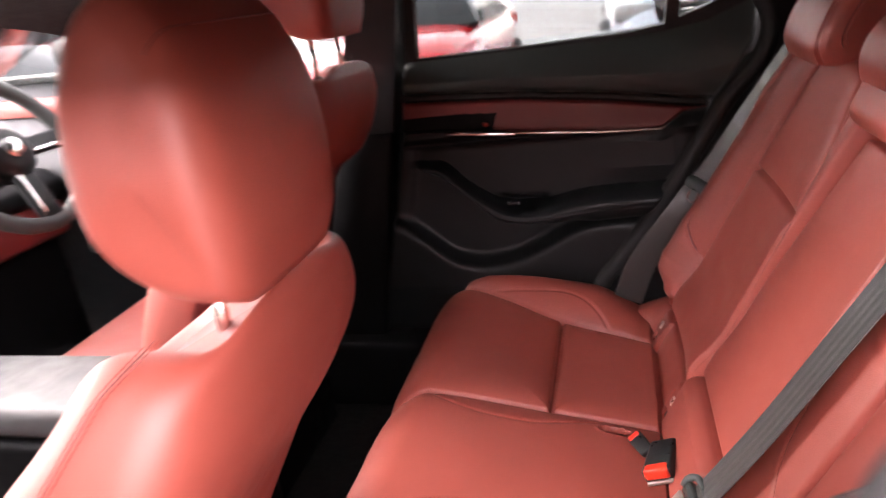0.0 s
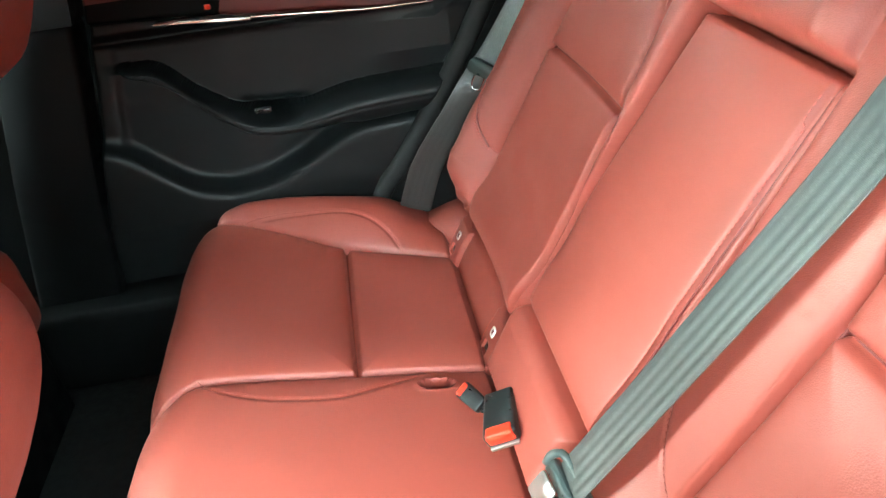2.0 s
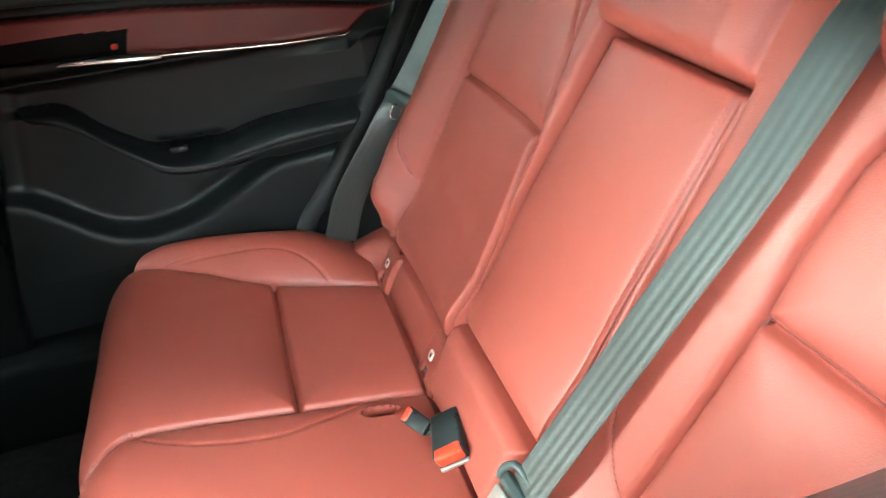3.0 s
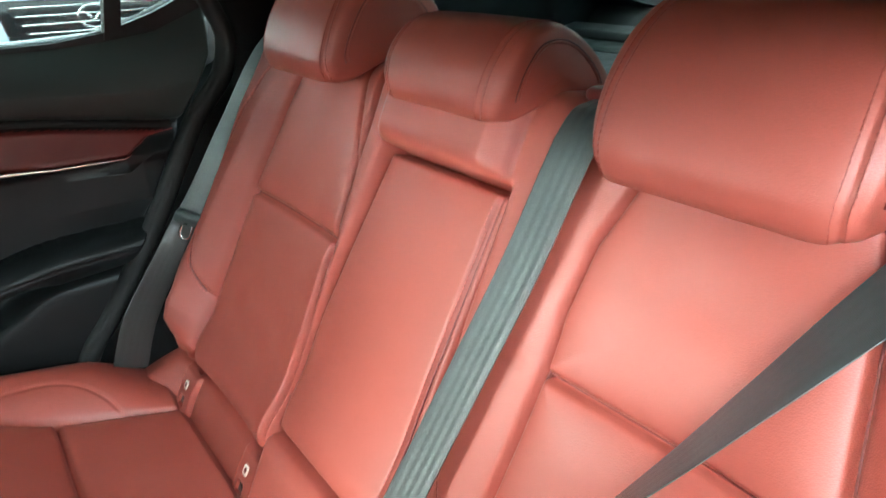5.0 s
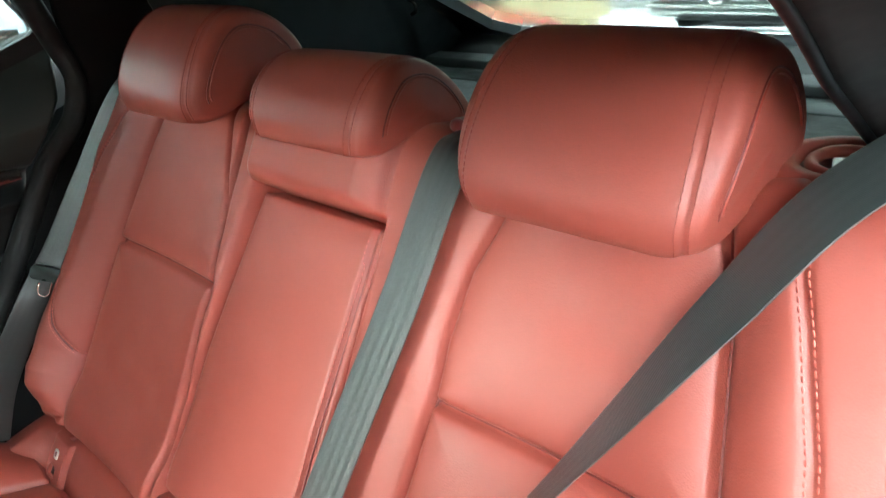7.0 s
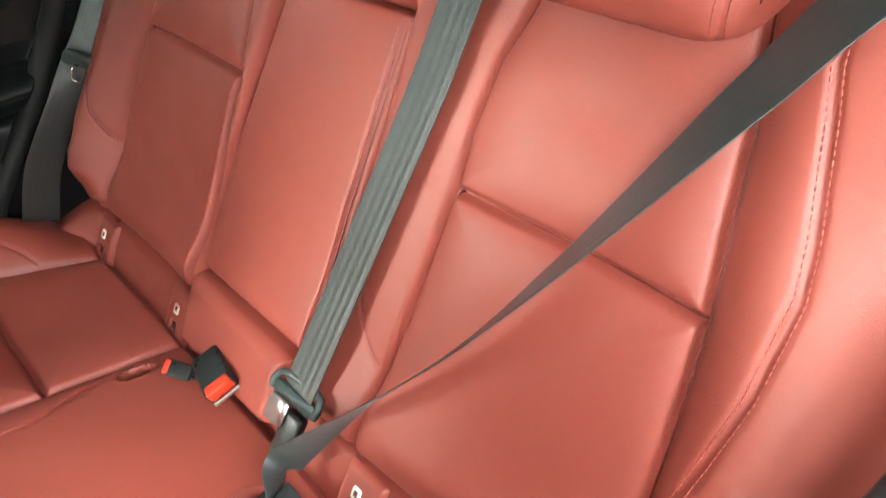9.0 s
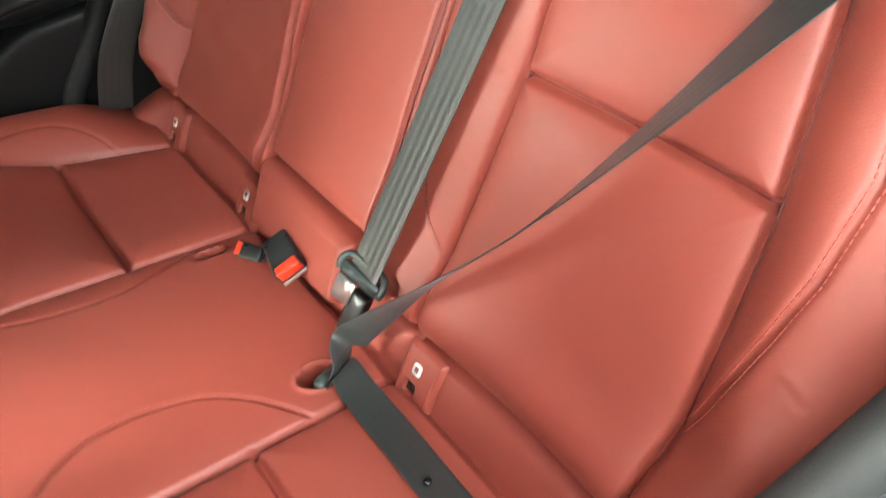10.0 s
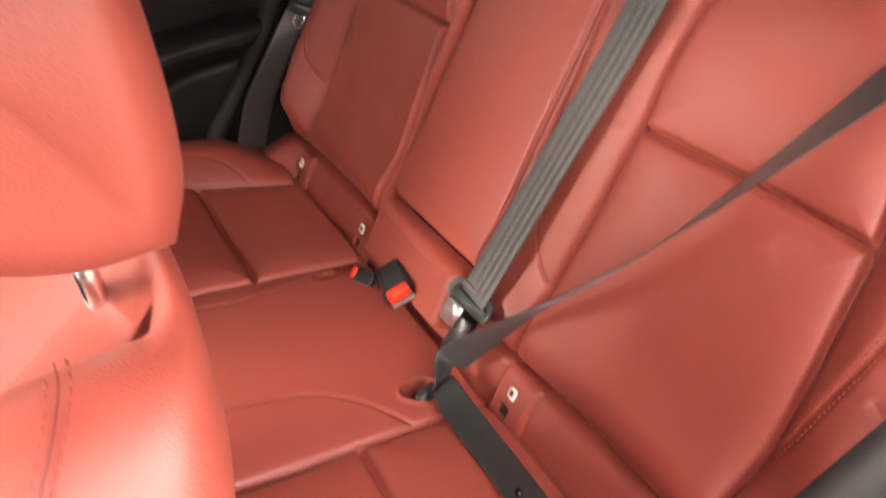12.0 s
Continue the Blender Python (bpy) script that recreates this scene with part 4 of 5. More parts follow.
# seat back release levers and belt outlet on the shoulders
def release_bezel(x, y, z, label):
    t = thing("release_lever", label, "lever", "seat release levers")
    m = Matrix.Translation((x, y, z)) @ Matrix.Rotation(radians(-6), 4, "Y")

    def oval(rx, ry, h):
        return [(rx * math.cos(a), ry * math.sin(a), h) for a in np.linspace(0, math.tau, 32, endpoint=False)]
    part("bezel", moved(loft([oval(0.066, 0.062, -0.02), oval(0.062, 0.058, -0.004), oval(0.053, 0.048, 0.006), oval(0.042, 0.036, 0.006), oval(0.038, 0.032, -0.003)], cap=False), m), RED_PLASTIC, t, "glossy red plastic bezel")
    part("inner_ring", moved(tube(oval(0.030, 0.024, 0.001), 0.005, 10, close=True), m), RED_PLASTIC, t)
    part("recess", moved(loft([oval(0.039, 0.033, -0.003), oval(0.02, 0.015, -0.008)]), m), LEATHER_TRIM, t, "dark red recess")
    part("lever", moved(box_bm(-0.012, 0.012, -0.003, 0.010, -0.003, 0.002, 0.002), m @ Matrix.Rotation(radians(14), 4, "Z")), STEEL, t, "bright metal lever")
    return t


release_bezel(0.350, -0.492, 1.150, "red seat release lever with bright metal insert on the backrest top")
bo = thing("belt_outlet", "red plastic belt outlet on top of the backrest", "belt guide")
o = Vector(back(-0.178, 0.665, 0.0))
part("surround", moved(tube(spline([(0.03, -0.036, 0.004), (-0.006, -0.034, 0.008), (-0.012, 0.0, 0.010), (-0.006, 0.034, 0.008), (0.03, 0.036, 0.004)], 0.006), 0.008, 10), Matrix.Translation(o)), LEATHER_TRIM, bo)
part("slot_cover", moved(box_bm(0.02, 0.075, -0.04, 0.04, 0.0, 0.022, 0.009, 3), Matrix.Translation(o)), LEATHER, bo)


# ---- cabin shell ----
def side_sheet(name, parent, rows, material, label="", thick=0.02, kind=""):
    """A curved trim panel skinned over rows of places, with thickness towards the outside."""
    rows = [spline(r, 0.03) for r in rows]
    n = min(len(r) for r in rows)
    g = np.array([r[np.linspace(0, len(r) - 1, n).astype(int)] for r in rows])
    ks = np.linspace(0, len(rows) - 1, (len(rows) - 1) * 6 + 1)
    fine = np.array([[[np.interp(k, range(len(rows)), g[:, j, c]) for c in range(3)] for j in range(n)] for k in ks])
    a, b = fine.shape[:2]
    du, dv = np.gradient(fine, axis=0), np.gradient(fine, axis=1)
    nn = np.cross(du, dv)
    nn /= np.linalg.norm(nn, axis=2)[..., None] + 1e-9
    out = np.sign(np.sum(nn[..., 1] * np.sign(fine[..., 1])) or 1)
    backs = fine + nn * thick * out
    verts = np.concatenate([fine.reshape(-1, 3), backs.reshape(-1, 3)])
    faces = []
    for i in range(a - 1):
        for j in range(b - 1):
            q = (i * b + j, (i + 1) * b + j, (i + 1) * b + j + 1, i * b + j + 1)
            faces.append(q)
            faces.append(tuple(a * b + k for k in q[::-1]))
    for i in range(a - 1):
        for j in (0, b - 1):
            faces.append((i * b + j, (i + 1) * b + j, a * b + (i + 1) * b + j, a * b + i * b + j))
    for j in range(b - 1):
        for i in (0, a - 1):
            faces.append((i * b + j, i * b + j + 1, a * b + i * b + j + 1, a * b + i * b + j))
    return mesh_part(name, verts, faces, material, parent, label)


floor = tagged(part("floor", box_bm(-1.9, 0.20, -0.70, 0.70, 0.22, 0.285, 0.004), CARPET), "black carpeted car floor", "floor", kind="structure")
mat_r = tagged(part("floor_mat", box_bm(-0.93, -0.47, 0.10, 0.60, 0.286, 0.296, 0.004), RUBBER), "black ribbed rubber floor mat", "floor mat", "rear floor mats")
mat_l = tagged(part("floor_mat", box_bm(-0.93, -0.47, -0.60, -0.10, 0.286, 0.296, 0.004), RUBBER), "black ribbed rubber floor mat", "floor mat", "rear floor mats")
tagged(part("floor_tunnel", slab([(-0.11, 0.28), (0.11, 0.28), (0.08, 0.40), (-0.08, 0.40)], "x", -1.75, -0.42, 0.015), CARPET), "black carpeted centre tunnel", "floor", kind="structure")
for sgn in (1, -1):
    sill = tagged(part("sill_trim", slab([(-0.95, 0.28), (0.02, 0.28), (-0.04, 0.44), (-0.12, 0.475), (-0.95, 0.475)], "y", sgn * 0.60, sgn * 0.74, 0.02), BLACK_HARD), "black plastic door sill trim", "sill trim", kind="structure")

# headlining, one sheet of cloth-covered board
rows = []
for x, zmid, zedge, yed in ((-1.25, 1.35, 1.30, 0.53), (-0.9, 1.42, 1.345, 0.60), (-0.4, 1.43, 1.36, 0.64), (0.0, 1.41, 1.35, 0.63), (0.35, 1.375, 1.32, 0.58), (0.56, 1.345, 1.30, 0.52)):
    rows.append([(x, y, zedge + (zmid - zedge) * (1 - (abs(y) / yed) ** 3)) for y in np.linspace(-yed, yed, 15)])
g = np.array(rows)
v_lo, v_hi = g.reshape(-1, 3), g.reshape(-1, 3) + np.array((0, 0, 0.05))
n15, faces = 15, []
for i in range(len(rows) - 1):
    for j in range(n15 - 1):
        q = (i * n15 + j, i * n15 + j + 1, (i + 1) * n15 + j + 1, (i + 1) * n15 + j)
        faces += [q, tuple(len(v_lo) + k for k in q[::-1])]
tagged(mesh_part("ceiling", np.vstack([v_lo, v_hi]), faces, BLACK_CLOTH), "black cloth headlining", "ceiling", kind="structure")
for sgn in (1, -1):
    pts = [(-1.30, sgn * 0.54, 1.26), (-0.9, sgn * 0.62, 1.335), (-0.4, sgn * 0.66, 1.355), (0.0, sgn * 0.65, 1.345), (0.25, sgn * 0.61, 1.315), (0.56, sgn * 0.54, 1.29)]
    tagged(part("roof_rail", tube(spline(pts, 0.05), 0.038, 12), BLACK_CLOTH), "black cloth-covered roof rail", "trim", kind="structure")

# rear door, right side: inner panel as one surface with its mouldings
DOOR_REAR = [(0.44, -0.19), (0.597, -0.131), (0.664, -0.08), (0.82, 0.028), (0.93, 0.092), (1.01, 0.140), (1.08, 0.200), (1.15, 0.218), (1.20, 0.20), (1.25, 0.18)]
DOOR_FRONT = [(0.44, -0.705), (0.557, -0.684), (0.766, -0.633), (0.964, -0.587), (1.17, -0.545), (1.3, -0.52)]
SILL_Z = [(-0.6, 1.150), (-0.52, 1.154), (-0.2, 1.156), (-0.06, 1.157), (0.02, 1.168), (0.09, 1.188), (0.166, 1.221), (0.25, 1.25)]
ARM_TOP = [(-0.70, 0.93), (-0.54, 0.915), (-0.48, 0.906), (-0.424, 0.853), (-0.349, 0.806), (-0.272, 0.797), (-0.154, 0.822), (-0.008, 0.829), (0.1, 0.832)]
ARM_LOW = [(-0.70, 0.91), (-0.54, 0.896), (-0.458, 0.856), (-0.392, 0.792), (-0.333, 0.753), (-0.188, 0.750), (-0.027, 0.757), (0.1, 0.76)]
RIDGE = [(-0.75, 0.80), (-0.617, 0.772), (-0.573, 0.748), (-0.488, 0.676), (-0.44, 0.658), (-0.40, 0.653), (-0.33, 0.664), (-0.263, 0.692), (-0.168, 0.742), (-0.1, 0.752), (0.1, 0.757)]
INS_TOP = [(-0.62, 1.062), (-0.3, 1.043), (-0.1, 1.021), (0.03, 1.000), (0.075, 0.992), (0.2, 0.985)]
INS_LOW = [(-0.62, 0.990), (-0.46, 0.984), (-0.33, 0.972), (-0.1, 0.955), (0.016, 0.953), (0.06, 0.985), (0.2, 1.0)]


def sig(x):
    return 1 / (1 + np.exp(-np.clip(x, -40, 40)))


def door_depth(X, Z):
    """How far the door's inner skin stands into the car."""
    top, low, ridge = curve_at(spline(ARM_TOP, 0.01), X), curve_at(spline(ARM_LOW, 0.01), X), curve_at(spline(RIDGE, 0.01), X)
    it, il, sz = curve_at(INS_TOP, X), curve_at(INS_LOW, X), curve_at(SILL_Z, X)
    d = np.full(X.shape, 0.012)
    fade = sig((X + 0.545) / 0.006)
    s = np.clip((Z - low) / np.maximum(top - low, 0.01), 0, 1)
    lobe = np.sqrt(np.clip(1 - np.abs(2 * s - 1) ** 2.3, 0, 1))
    d = d + 0.056 * lobe * fade * (0.7 + 0.3 * np.clip((X + 0.5) / 0.3, 0, 1)) - 0.002 * np.exp(-((s - 0.5) / 0.03) ** 2) * fade
    # pocket with the switch behind the lobe
    d = d - 0.030 * np.exp(-((X + 0.30) / 0.05) ** 4) * np.exp(-((Z - top) / 0.012) ** 2)
    d = d + 0.030 * sig((ridge - Z) / 0.006) * np.clip((Z - 0.40) / 0.2, 0.3, 1)
    d = d - 0.006 * np.exp(-((Z - ridge - 0.022) / 0.018) ** 2) * sig((X + 0.33) / 0.02)
    # insert
    inside = sig((it - Z) / 0.002) * sig((Z - il) / 0.002)
    d = d + 0.010 * inside - 0.010 * np.exp(-((Z - it - 0.010) / 0.007) ** 2)
    # upper roll towards the window
    k = np.clip((Z - it - 0.018) / np.maximum(sz - it - 0.018, 0.02), 0, 1)
    d = d + np.where(k > 0, 0.030 * np.sqrt(np.clip(k * 3, 0, 1)) - 0.050 * k ** 2.2, 0)
    # field under the insert stands a step lower towards the hinge side
    d = d - 0.012 * sig((Z - 0.961) / 0.0022) * sig((il - Z) / 0.001) * sig((-0.02 - X) / 0.02)
    d = d + 0.005 * np.exp(-((Z - 0.955) / 0.006) ** 2) * sig((0.0 - X) / 0.02)
    # field set back from the front border, and the hollow sweep towards the hinge edge of the seat
    field = sig((X - curve_at(DOOR_FRONT, Z) - 0.046) / 0.004) * sig((Z - ridge - 0.006) / 0.004) * sig((0.946 - Z) / 0.004) * (1 - lobe * fade)
    d = d - 0.011 * field
    d = d + 0.022 * np.clip((X + 0.22) / 0.26, 0, 1) ** 2 * np.clip((Z - top + 0.01) / 0.05, 0, 1) * np.clip((il - Z) / 0.03, 0, 1)
    return d


def build_rear_door():
    t = thing("rear_door", "black rear car door inner panel with red insert and chrome strip, closed", "car door")
    ns, nk = 360, 330
    Sg, K = np.meshgrid(np.linspace(0, 1, ns), np.linspace(0, 1, nk), indexing="ij")
    Z = 0.455 + K * (1.158 - 0.455)
    X = curve_at(DOOR_FRONT, Z) + Sg * (curve_at(DOOR_REAR, Z) - curve_at(DOOR_FRONT, Z))
    Z = Z + (curve_at(SILL_Z, X) - 1.158) * K ** 6
    D = door_depth(X, Z)
    edge = np.minimum(np.minimum(Sg, 1 - Sg) * 0.75, K * 0.7)
    D = D - 0.045 * np.exp(-(edge / 0.007) ** 2)
    P = np.stack([X, 0.715 - D, Z], -1)
    Xm, Zm = (X[:-1, :-1] + X[1:, 1:]) / 2, (Z[:-1, :-1] + Z[1:, 1:]) / 2
    reg = np.full(Xm.shape, 1)
    reg[Zm > curve_at(INS_LOW, Xm)] = 2
    reg[Zm > curve_at(INS_TOP, Xm)] = 3
    reg[(Zm > curve_at(INS_TOP, Xm)) & (Zm < curve_at(INS_TOP, Xm) + 0.016)] = 6
    top, low = curve_at(spline(ARM_TOP, 0.01), Xm), curve_at(spline(ARM_LOW, 0.01), Xm)
    reg[(Zm < top) & (Zm > low) & (Xm > -0.545)] = 4
    reg[Zm < np.minimum(curve_at(spline(RIDGE, 0.01), Xm), low)] = 5
    reg[(Zm > curve_at(INS_LOW, Xm)) & (Zm < 1.022) & ((Sg[:-1, :-1] + Sg[1:, 1:]) / 2 < 0.325) & (Zm < curve_at(INS_TOP, Xm) - 0.028)] = 7
    sheet(t, P, reg, {1: ("panel", BLACK_LEATHER, ""), 2: ("insert", LEATHER_TRIM, "dark red leather insert"), 3: ("upper_roll", GREY_SOFT, "dark grey soft upper roll"),
                      4: ("armrest", BLACK_LEATHER, "black padded armrest"), 5: ("door_pocket", BLACK_SOFT, "black moulded door pocket"), 6: ("joint", RUBBER, ""), 7: ("handle_recess", BLACK_HARD, "glossy black handle recess")})
    # soft joint over the insert
    xs = np.linspace(-0.575, 0.105, 60)
    zs = curve_at(INS_TOP, xs) + 0.008
    ds = door_depth(xs, zs)
    part("joint_strip", tube([(x, 0.7165 - d, z) for x, z, d in zip(xs, zs, ds)], 0.0085, 8), RUBBER, t, "black rubber joint strip")
    # chrome line under the insert
    xs = np.linspace(-0.33, 0.022, 30)
    pts = [(x, 0.712 - 0.030, float(curve_at(INS_LOW, x)) + 0.001) for x in xs]
    part("chrome_strip", tube(pts, [0.0015 + 0.0022 * min(1, (len(xs) - i) / 12) for i in range(len(xs))], 8), CHROME, t, "bright chrome strip")
    bm = slab([(-0.462, 0.980), (-0.30, 0.967), (-0.30, 0.974), (-0.345, 0.984), (-0.39, 0.986), (-0.455, 0.985)], "y", 0.668, 0.680, 0.0015)
    part("door_handle", bm, CHROME, t, "chrome inner door handle")
    part("lock_tab", box_bm(-0.372, -0.362, 0.676, 0.684, 0.992, 1.000, 0.002), RED_BUTTON, t, "small red lock marker")
    part("switch", box_bm(-0.330, -0.300, 0.640, 0.652, 0.812, 0.822, 0.003), BLACK_GLOSS, t, "black window switch")
    # outer skin
    part("outer_skin", slab([(-0.69, 0.40), (-0.19, 0.40), (0.19, 1.0), (0.20, 1.17), (-0.55, 1.14)], "y", 0.775, 0.80, 0.008), PAINT_SILVER, t)
    # window frame: sill seal, divider bar and corner
    outer = [(-0.56, 1.12), (-0.3, 1.13), (-0.05, 1.13), (0.05, 1.14), (0.17, 1.19), (0.235, 1.22), (0.20, 1.285), (0.15, 1.335), (0.05, 1.365), (-0.1, 1.385), (-0.3, 1.395), (-0.50, 1.39)]
    inner = [(-0.515, 1.152), (-0.3, 1.152), (-0.06, 1.156), (0.02, 1.166), (0.10, 1.192), (0.168, 1.223), (0.178, 1.236), (0.138, 1.292), (0.05, 1.325), (-0.1, 1.345), (-0.3, 1.355), (-0.475, 1.352)]
    bm = bmesh.new()
    loops = []
    for loop, dy in ((outer, 0.0), (inner, 0.0), (inner, 0.03), (outer, 0.03)):
        loops.append([bm.verts.new((x, 0.712 + dy - (z - 1.15) * 0.42, z)) for x, z in loop])
    for a, b in zip(loops, loops[1:] + loops[:1]):
        for k in range(12):
            bm.faces.new((a[k], a[(k + 1) % 12], b[(k + 1) % 12], b[k]))
    part("window_frame", bm, RUBBER, t, "black window frame", smooth=False)
    bar = [(0.022, 1.155), (0.050, 1.165), (0.066, 1.36), (0.042, 1.36)]
    bm = bmesh.new()
    va = [bm.verts.new((x, 0.706 - (z - 1.15) * 0.42, z)) for x, z in bar]
    vb = [bm.verts.new((x, 0.735 - (z - 1.15) * 0.42, z)) for x, z in bar]
    bm.faces.new(va)
    bm.faces.new(vb[::-1])
    for k in range(4):
        bm.faces.new((va[k], va[(k + 1) % 4], vb[(k + 1) % 4], vb[k]))
    # added plug: stops outside light leaking between pane and outer skin
    part("light_gap_plug", slab([(-0.02, 1.10), (0.18, 1.08), (0.262, 1.12), (0.268, 1.21), (0.24, 1.235), (0.18, 1.222), (0.09, 1.186), (-0.02, 1.155)], "y", 0.742, 0.775), RUBBER, t, "black plug added to close a light gap")
    part("window_divider", bm, RUBBER, t, "black window divider bar", smooth=False)
    bm = bmesh.new()
    va = [bm.verts.new((x, 0.728 - (z - 1.15) * 0.42, z)) for x, z in inner]
    vb = [bm.verts.new((x, 0.732 - (z - 1.15) * 0.42, z)) for x, z in inner]
    bm.faces.new(va)
    bm.faces.new(vb[::-1])
    for k in range(12):
        bm.faces.new((va[k], va[(k + 1) % 12], vb[(k + 1) % 12], vb[k]))
    part("window_pane", bm, PRIVACY, t, "tinted window glass with rain drops", smooth=False)
    return t


build_rear_door()

# door seals along the rear edge of both rear door openings, side trims behind them
for sgn in (1, -1):
    pts = [(x - 0.0, sgn * 0.675, z) for z, x in DOOR_REAR[:-1]] + [(0.15, sgn * 0.63, 1.30)]
    tagged(part("door_seal", tube(spline([(x + 0.003, y, z) for x, y, z in pts], 0.02), 0.019, 16), RUBBER), "black rubber door seal", "trim", kind="structure")
    t = thing("rear_side_trim", "dark plastic rear side trim beside the backrest", "trim panel", "rear side trims")
    zs = [0.50, 0.597, 0.664, 0.82, 0.93, 1.01, 1.08, 1.15, 1.24, 1.31]
    r0 = [(curve_at(DOOR_REAR, z) + 0.012, sgn * (0.672 if z < 1.1 else 0.672 - (z - 1.1) * 0.25), z) for z in zs]
    r1 = [(p[0] + 0.05, sgn * (0.655 if p[2] < 1.1 else 0.648 - (p[2] - 1.1) * 0.3), p[2] + 0.005) for p in r0]
    r2 = [(p[0] + 0.16, sgn * (0.625 if p[2] < 1.0 else 0.615 - (p[2] - 1.0) * 0.25), p[2] + 0.012) for p in r0]
    if sgn > 0:
        side_sheet("lower_cover", t, [r0, r1, r2], BLACK_HARD, "", 0.02)
    q0 = [(0.36, sgn * 0.60, 0.95), (0.37, sgn * 0.592, 1.08), (0.36, sgn * 0.57, 1.16), (0.33, sgn * 0.55, 1.24), (0.29, sgn * 0.545, 1.32)]
    q1 = [(0.62, sgn * 0.575, 0.95), (0.62, sgn * 0.560, 1.08), (0.62, sgn * 0.53, 1.16), (0.60, sgn * 0.50, 1.24), (0.56, sgn * 0.48, 1.33)]
    q2 = [(0.92, sgn * 0.55, 0.95), (0.92, sgn * 0.53, 1.08), (0.88, sgn * 0.50, 1.16), (0.80, sgn * 0.475, 1.25), (0.66, sgn * 0.46, 1.33)]
    q3 = [(1.12, sgn * 0.56, 0.95), (1.09, sgn * 0.54, 1.12), (0.97, sgn * 0.485, 1.205), (0.85, sgn * 0.462, 1.262), (0.68, sgn * 0.45, 1.335)]
    side_sheet("corner_cover", t, [q2, q3], PILLAR, "dark hatch corner cover", 0.03)
    side_sheet("pillar_cover", t, [q0, q1, q2], PILLAR, "dark rear pillar cover", 0.03)
    part("liner", slab([(-0.26, 0.40), (0.5, 0.40), (0.7, 1.15), (0.40, 1.40), (0.10, 1.40), (0.15, 1.30), (0.19, 1.24), (0.19, 1.10), (0.10, 1.01), (-0.02, 0.82), (-0.12, 0.664)], "y", sgn * 0.752, sgn * 0.768), PILLAR, t)
    hook = spline([(0.83, sgn * 0.468, 1.245), (0.835, sgn * 0.455, 1.238), (0.84, sgn * 0.455, 1.222), (0.838, sgn * 0.468, 1.214)], 0.004)
    part("cord_hook", tube(hook, 0.004, 8), BLACK_GLOSS, t, "glossy black cord hook")

left_cover = thing("upper_pillar_cover", "dark cloth-covered upper rear pillar cover", "trim panel")
e0 = [(0.06, -0.50, 1.305), (0.142, -0.50, 1.271), (0.227, -0.50, 1.228), (0.293, -0.502, 1.198), (0.38, -0.507, 1.155)]
e1 = [(0.10, -0.60, 1.34), (0.17, -0.60, 1.31), (0.25, -0.595, 1.27), (0.33, -0.58, 1.23), (0.42, -0.57, 1.18)]
e2 = [(0.30, -0.52, 1.34), (0.35, -0.52, 1.32), (0.42, -0.52, 1.29), (0.50, -0.52, 1.25), (0.60, -0.53, 1.17)]
side_sheet("cover", left_cover, [e1, e0, e2], BLACK_CLOTH, "", 0.008)
part("edge_welt", tube(spline(e0, 0.02), 0.004, 8), BLACK_SOFT, left_cover, "dark rounded edge")
bg = thing("belt_guide", "glossy black belt guide cap beside the seat top", "belt guide")
bm = bmesh.new()
bmesh.ops.create_uvsphere(bm, u_segments=24, v_segments=14, radius=1)
part("cap", moved(bm, Matrix.Translation((0.375, -0.475, 1.122)) @ Matrix.Diagonal((0.05, 0.035, 0.024, 1))), BLACK_GLOSS, bg)
part("guide_ring", moved(tube([(0.03 * math.cos(a), 0.02 * math.sin(a), 0.006) for a in np.linspace(0, math.tau, 24, endpoint=False)], 0.005, 8, close=True), Matrix.Translation((0.345, -0.49, 1.118))), BLACK_HARD, bg)

# parcel shelf, tailgate and rear window
shelf = thing("parcel_shelf", "dark cloth parcel shelf behind the rear seats", "parcel shelf")
part("board", slab([(0.34, 1.055), (0.94, 1.072), (0.94, 1.088), (0.60, 1.086), (0.34, 1.070)], "y", -0.53, 0.53, 0.006), SHELF_CLOTH, shelf)
part("front_edge", slab([(0.335, 1.052), (0.375, 1.053), (0.375, 1.079), (0.335, 1.076)], "y", -0.52, 0.52, 0.005), BLACK_SOFT, shelf, "black moulded front edge")
part("raised_panel", slab([(0.42, 1.078), (0.80, 1.086), (0.80, 1.098), (0.44, 1.090)], "y", -0.46, 0.46, 0.005), SHELF_CLOTH, shelf)
part("hinge_strip", slab([(0.82, 1.086), (0.92, 1.089), (0.92, 1.099), (0.82, 1.096)], "y", -0.50, 0.50, 0.004), GREY_SOFT, shelf, "grey hinge strip")
tg = thing("tailgate", "closed tailgate with dark trim and wet rear window", "tailgate")
part("lower_trim", slab([(0.93, 0.70), (1.12, 0.70), (1.14, 1.09), (1.105, 1.153), (1.065, 1.157), (1.045, 1.140), (1.025, 1.110), (0.985, 1.100), (0.955, 1.080)], "y", -0.60, 0.60, 0.006), GREY_TRIM, tg, "grey lower tailgate trim")
part("ledge", slab([(0.925, 1.098), (0.985, 1.104), (1.0, 1.118), (0.985, 1.124), (0.93, 1.116)], "y", -0.56, 0.56, 0.004), GREY_TRIM, tg, "grey moulded ledge")
GL = [(1.085, 1.162), (0.62, 1.365)]


def on_glass(y, k, off=0.0):
    return (GL[0][0] + (GL[1][0] - GL[0][0]) * k + 0.39 * off, y, GL[0][1] + (GL[1][1] - GL[0][1]) * k + 0.92 * off)


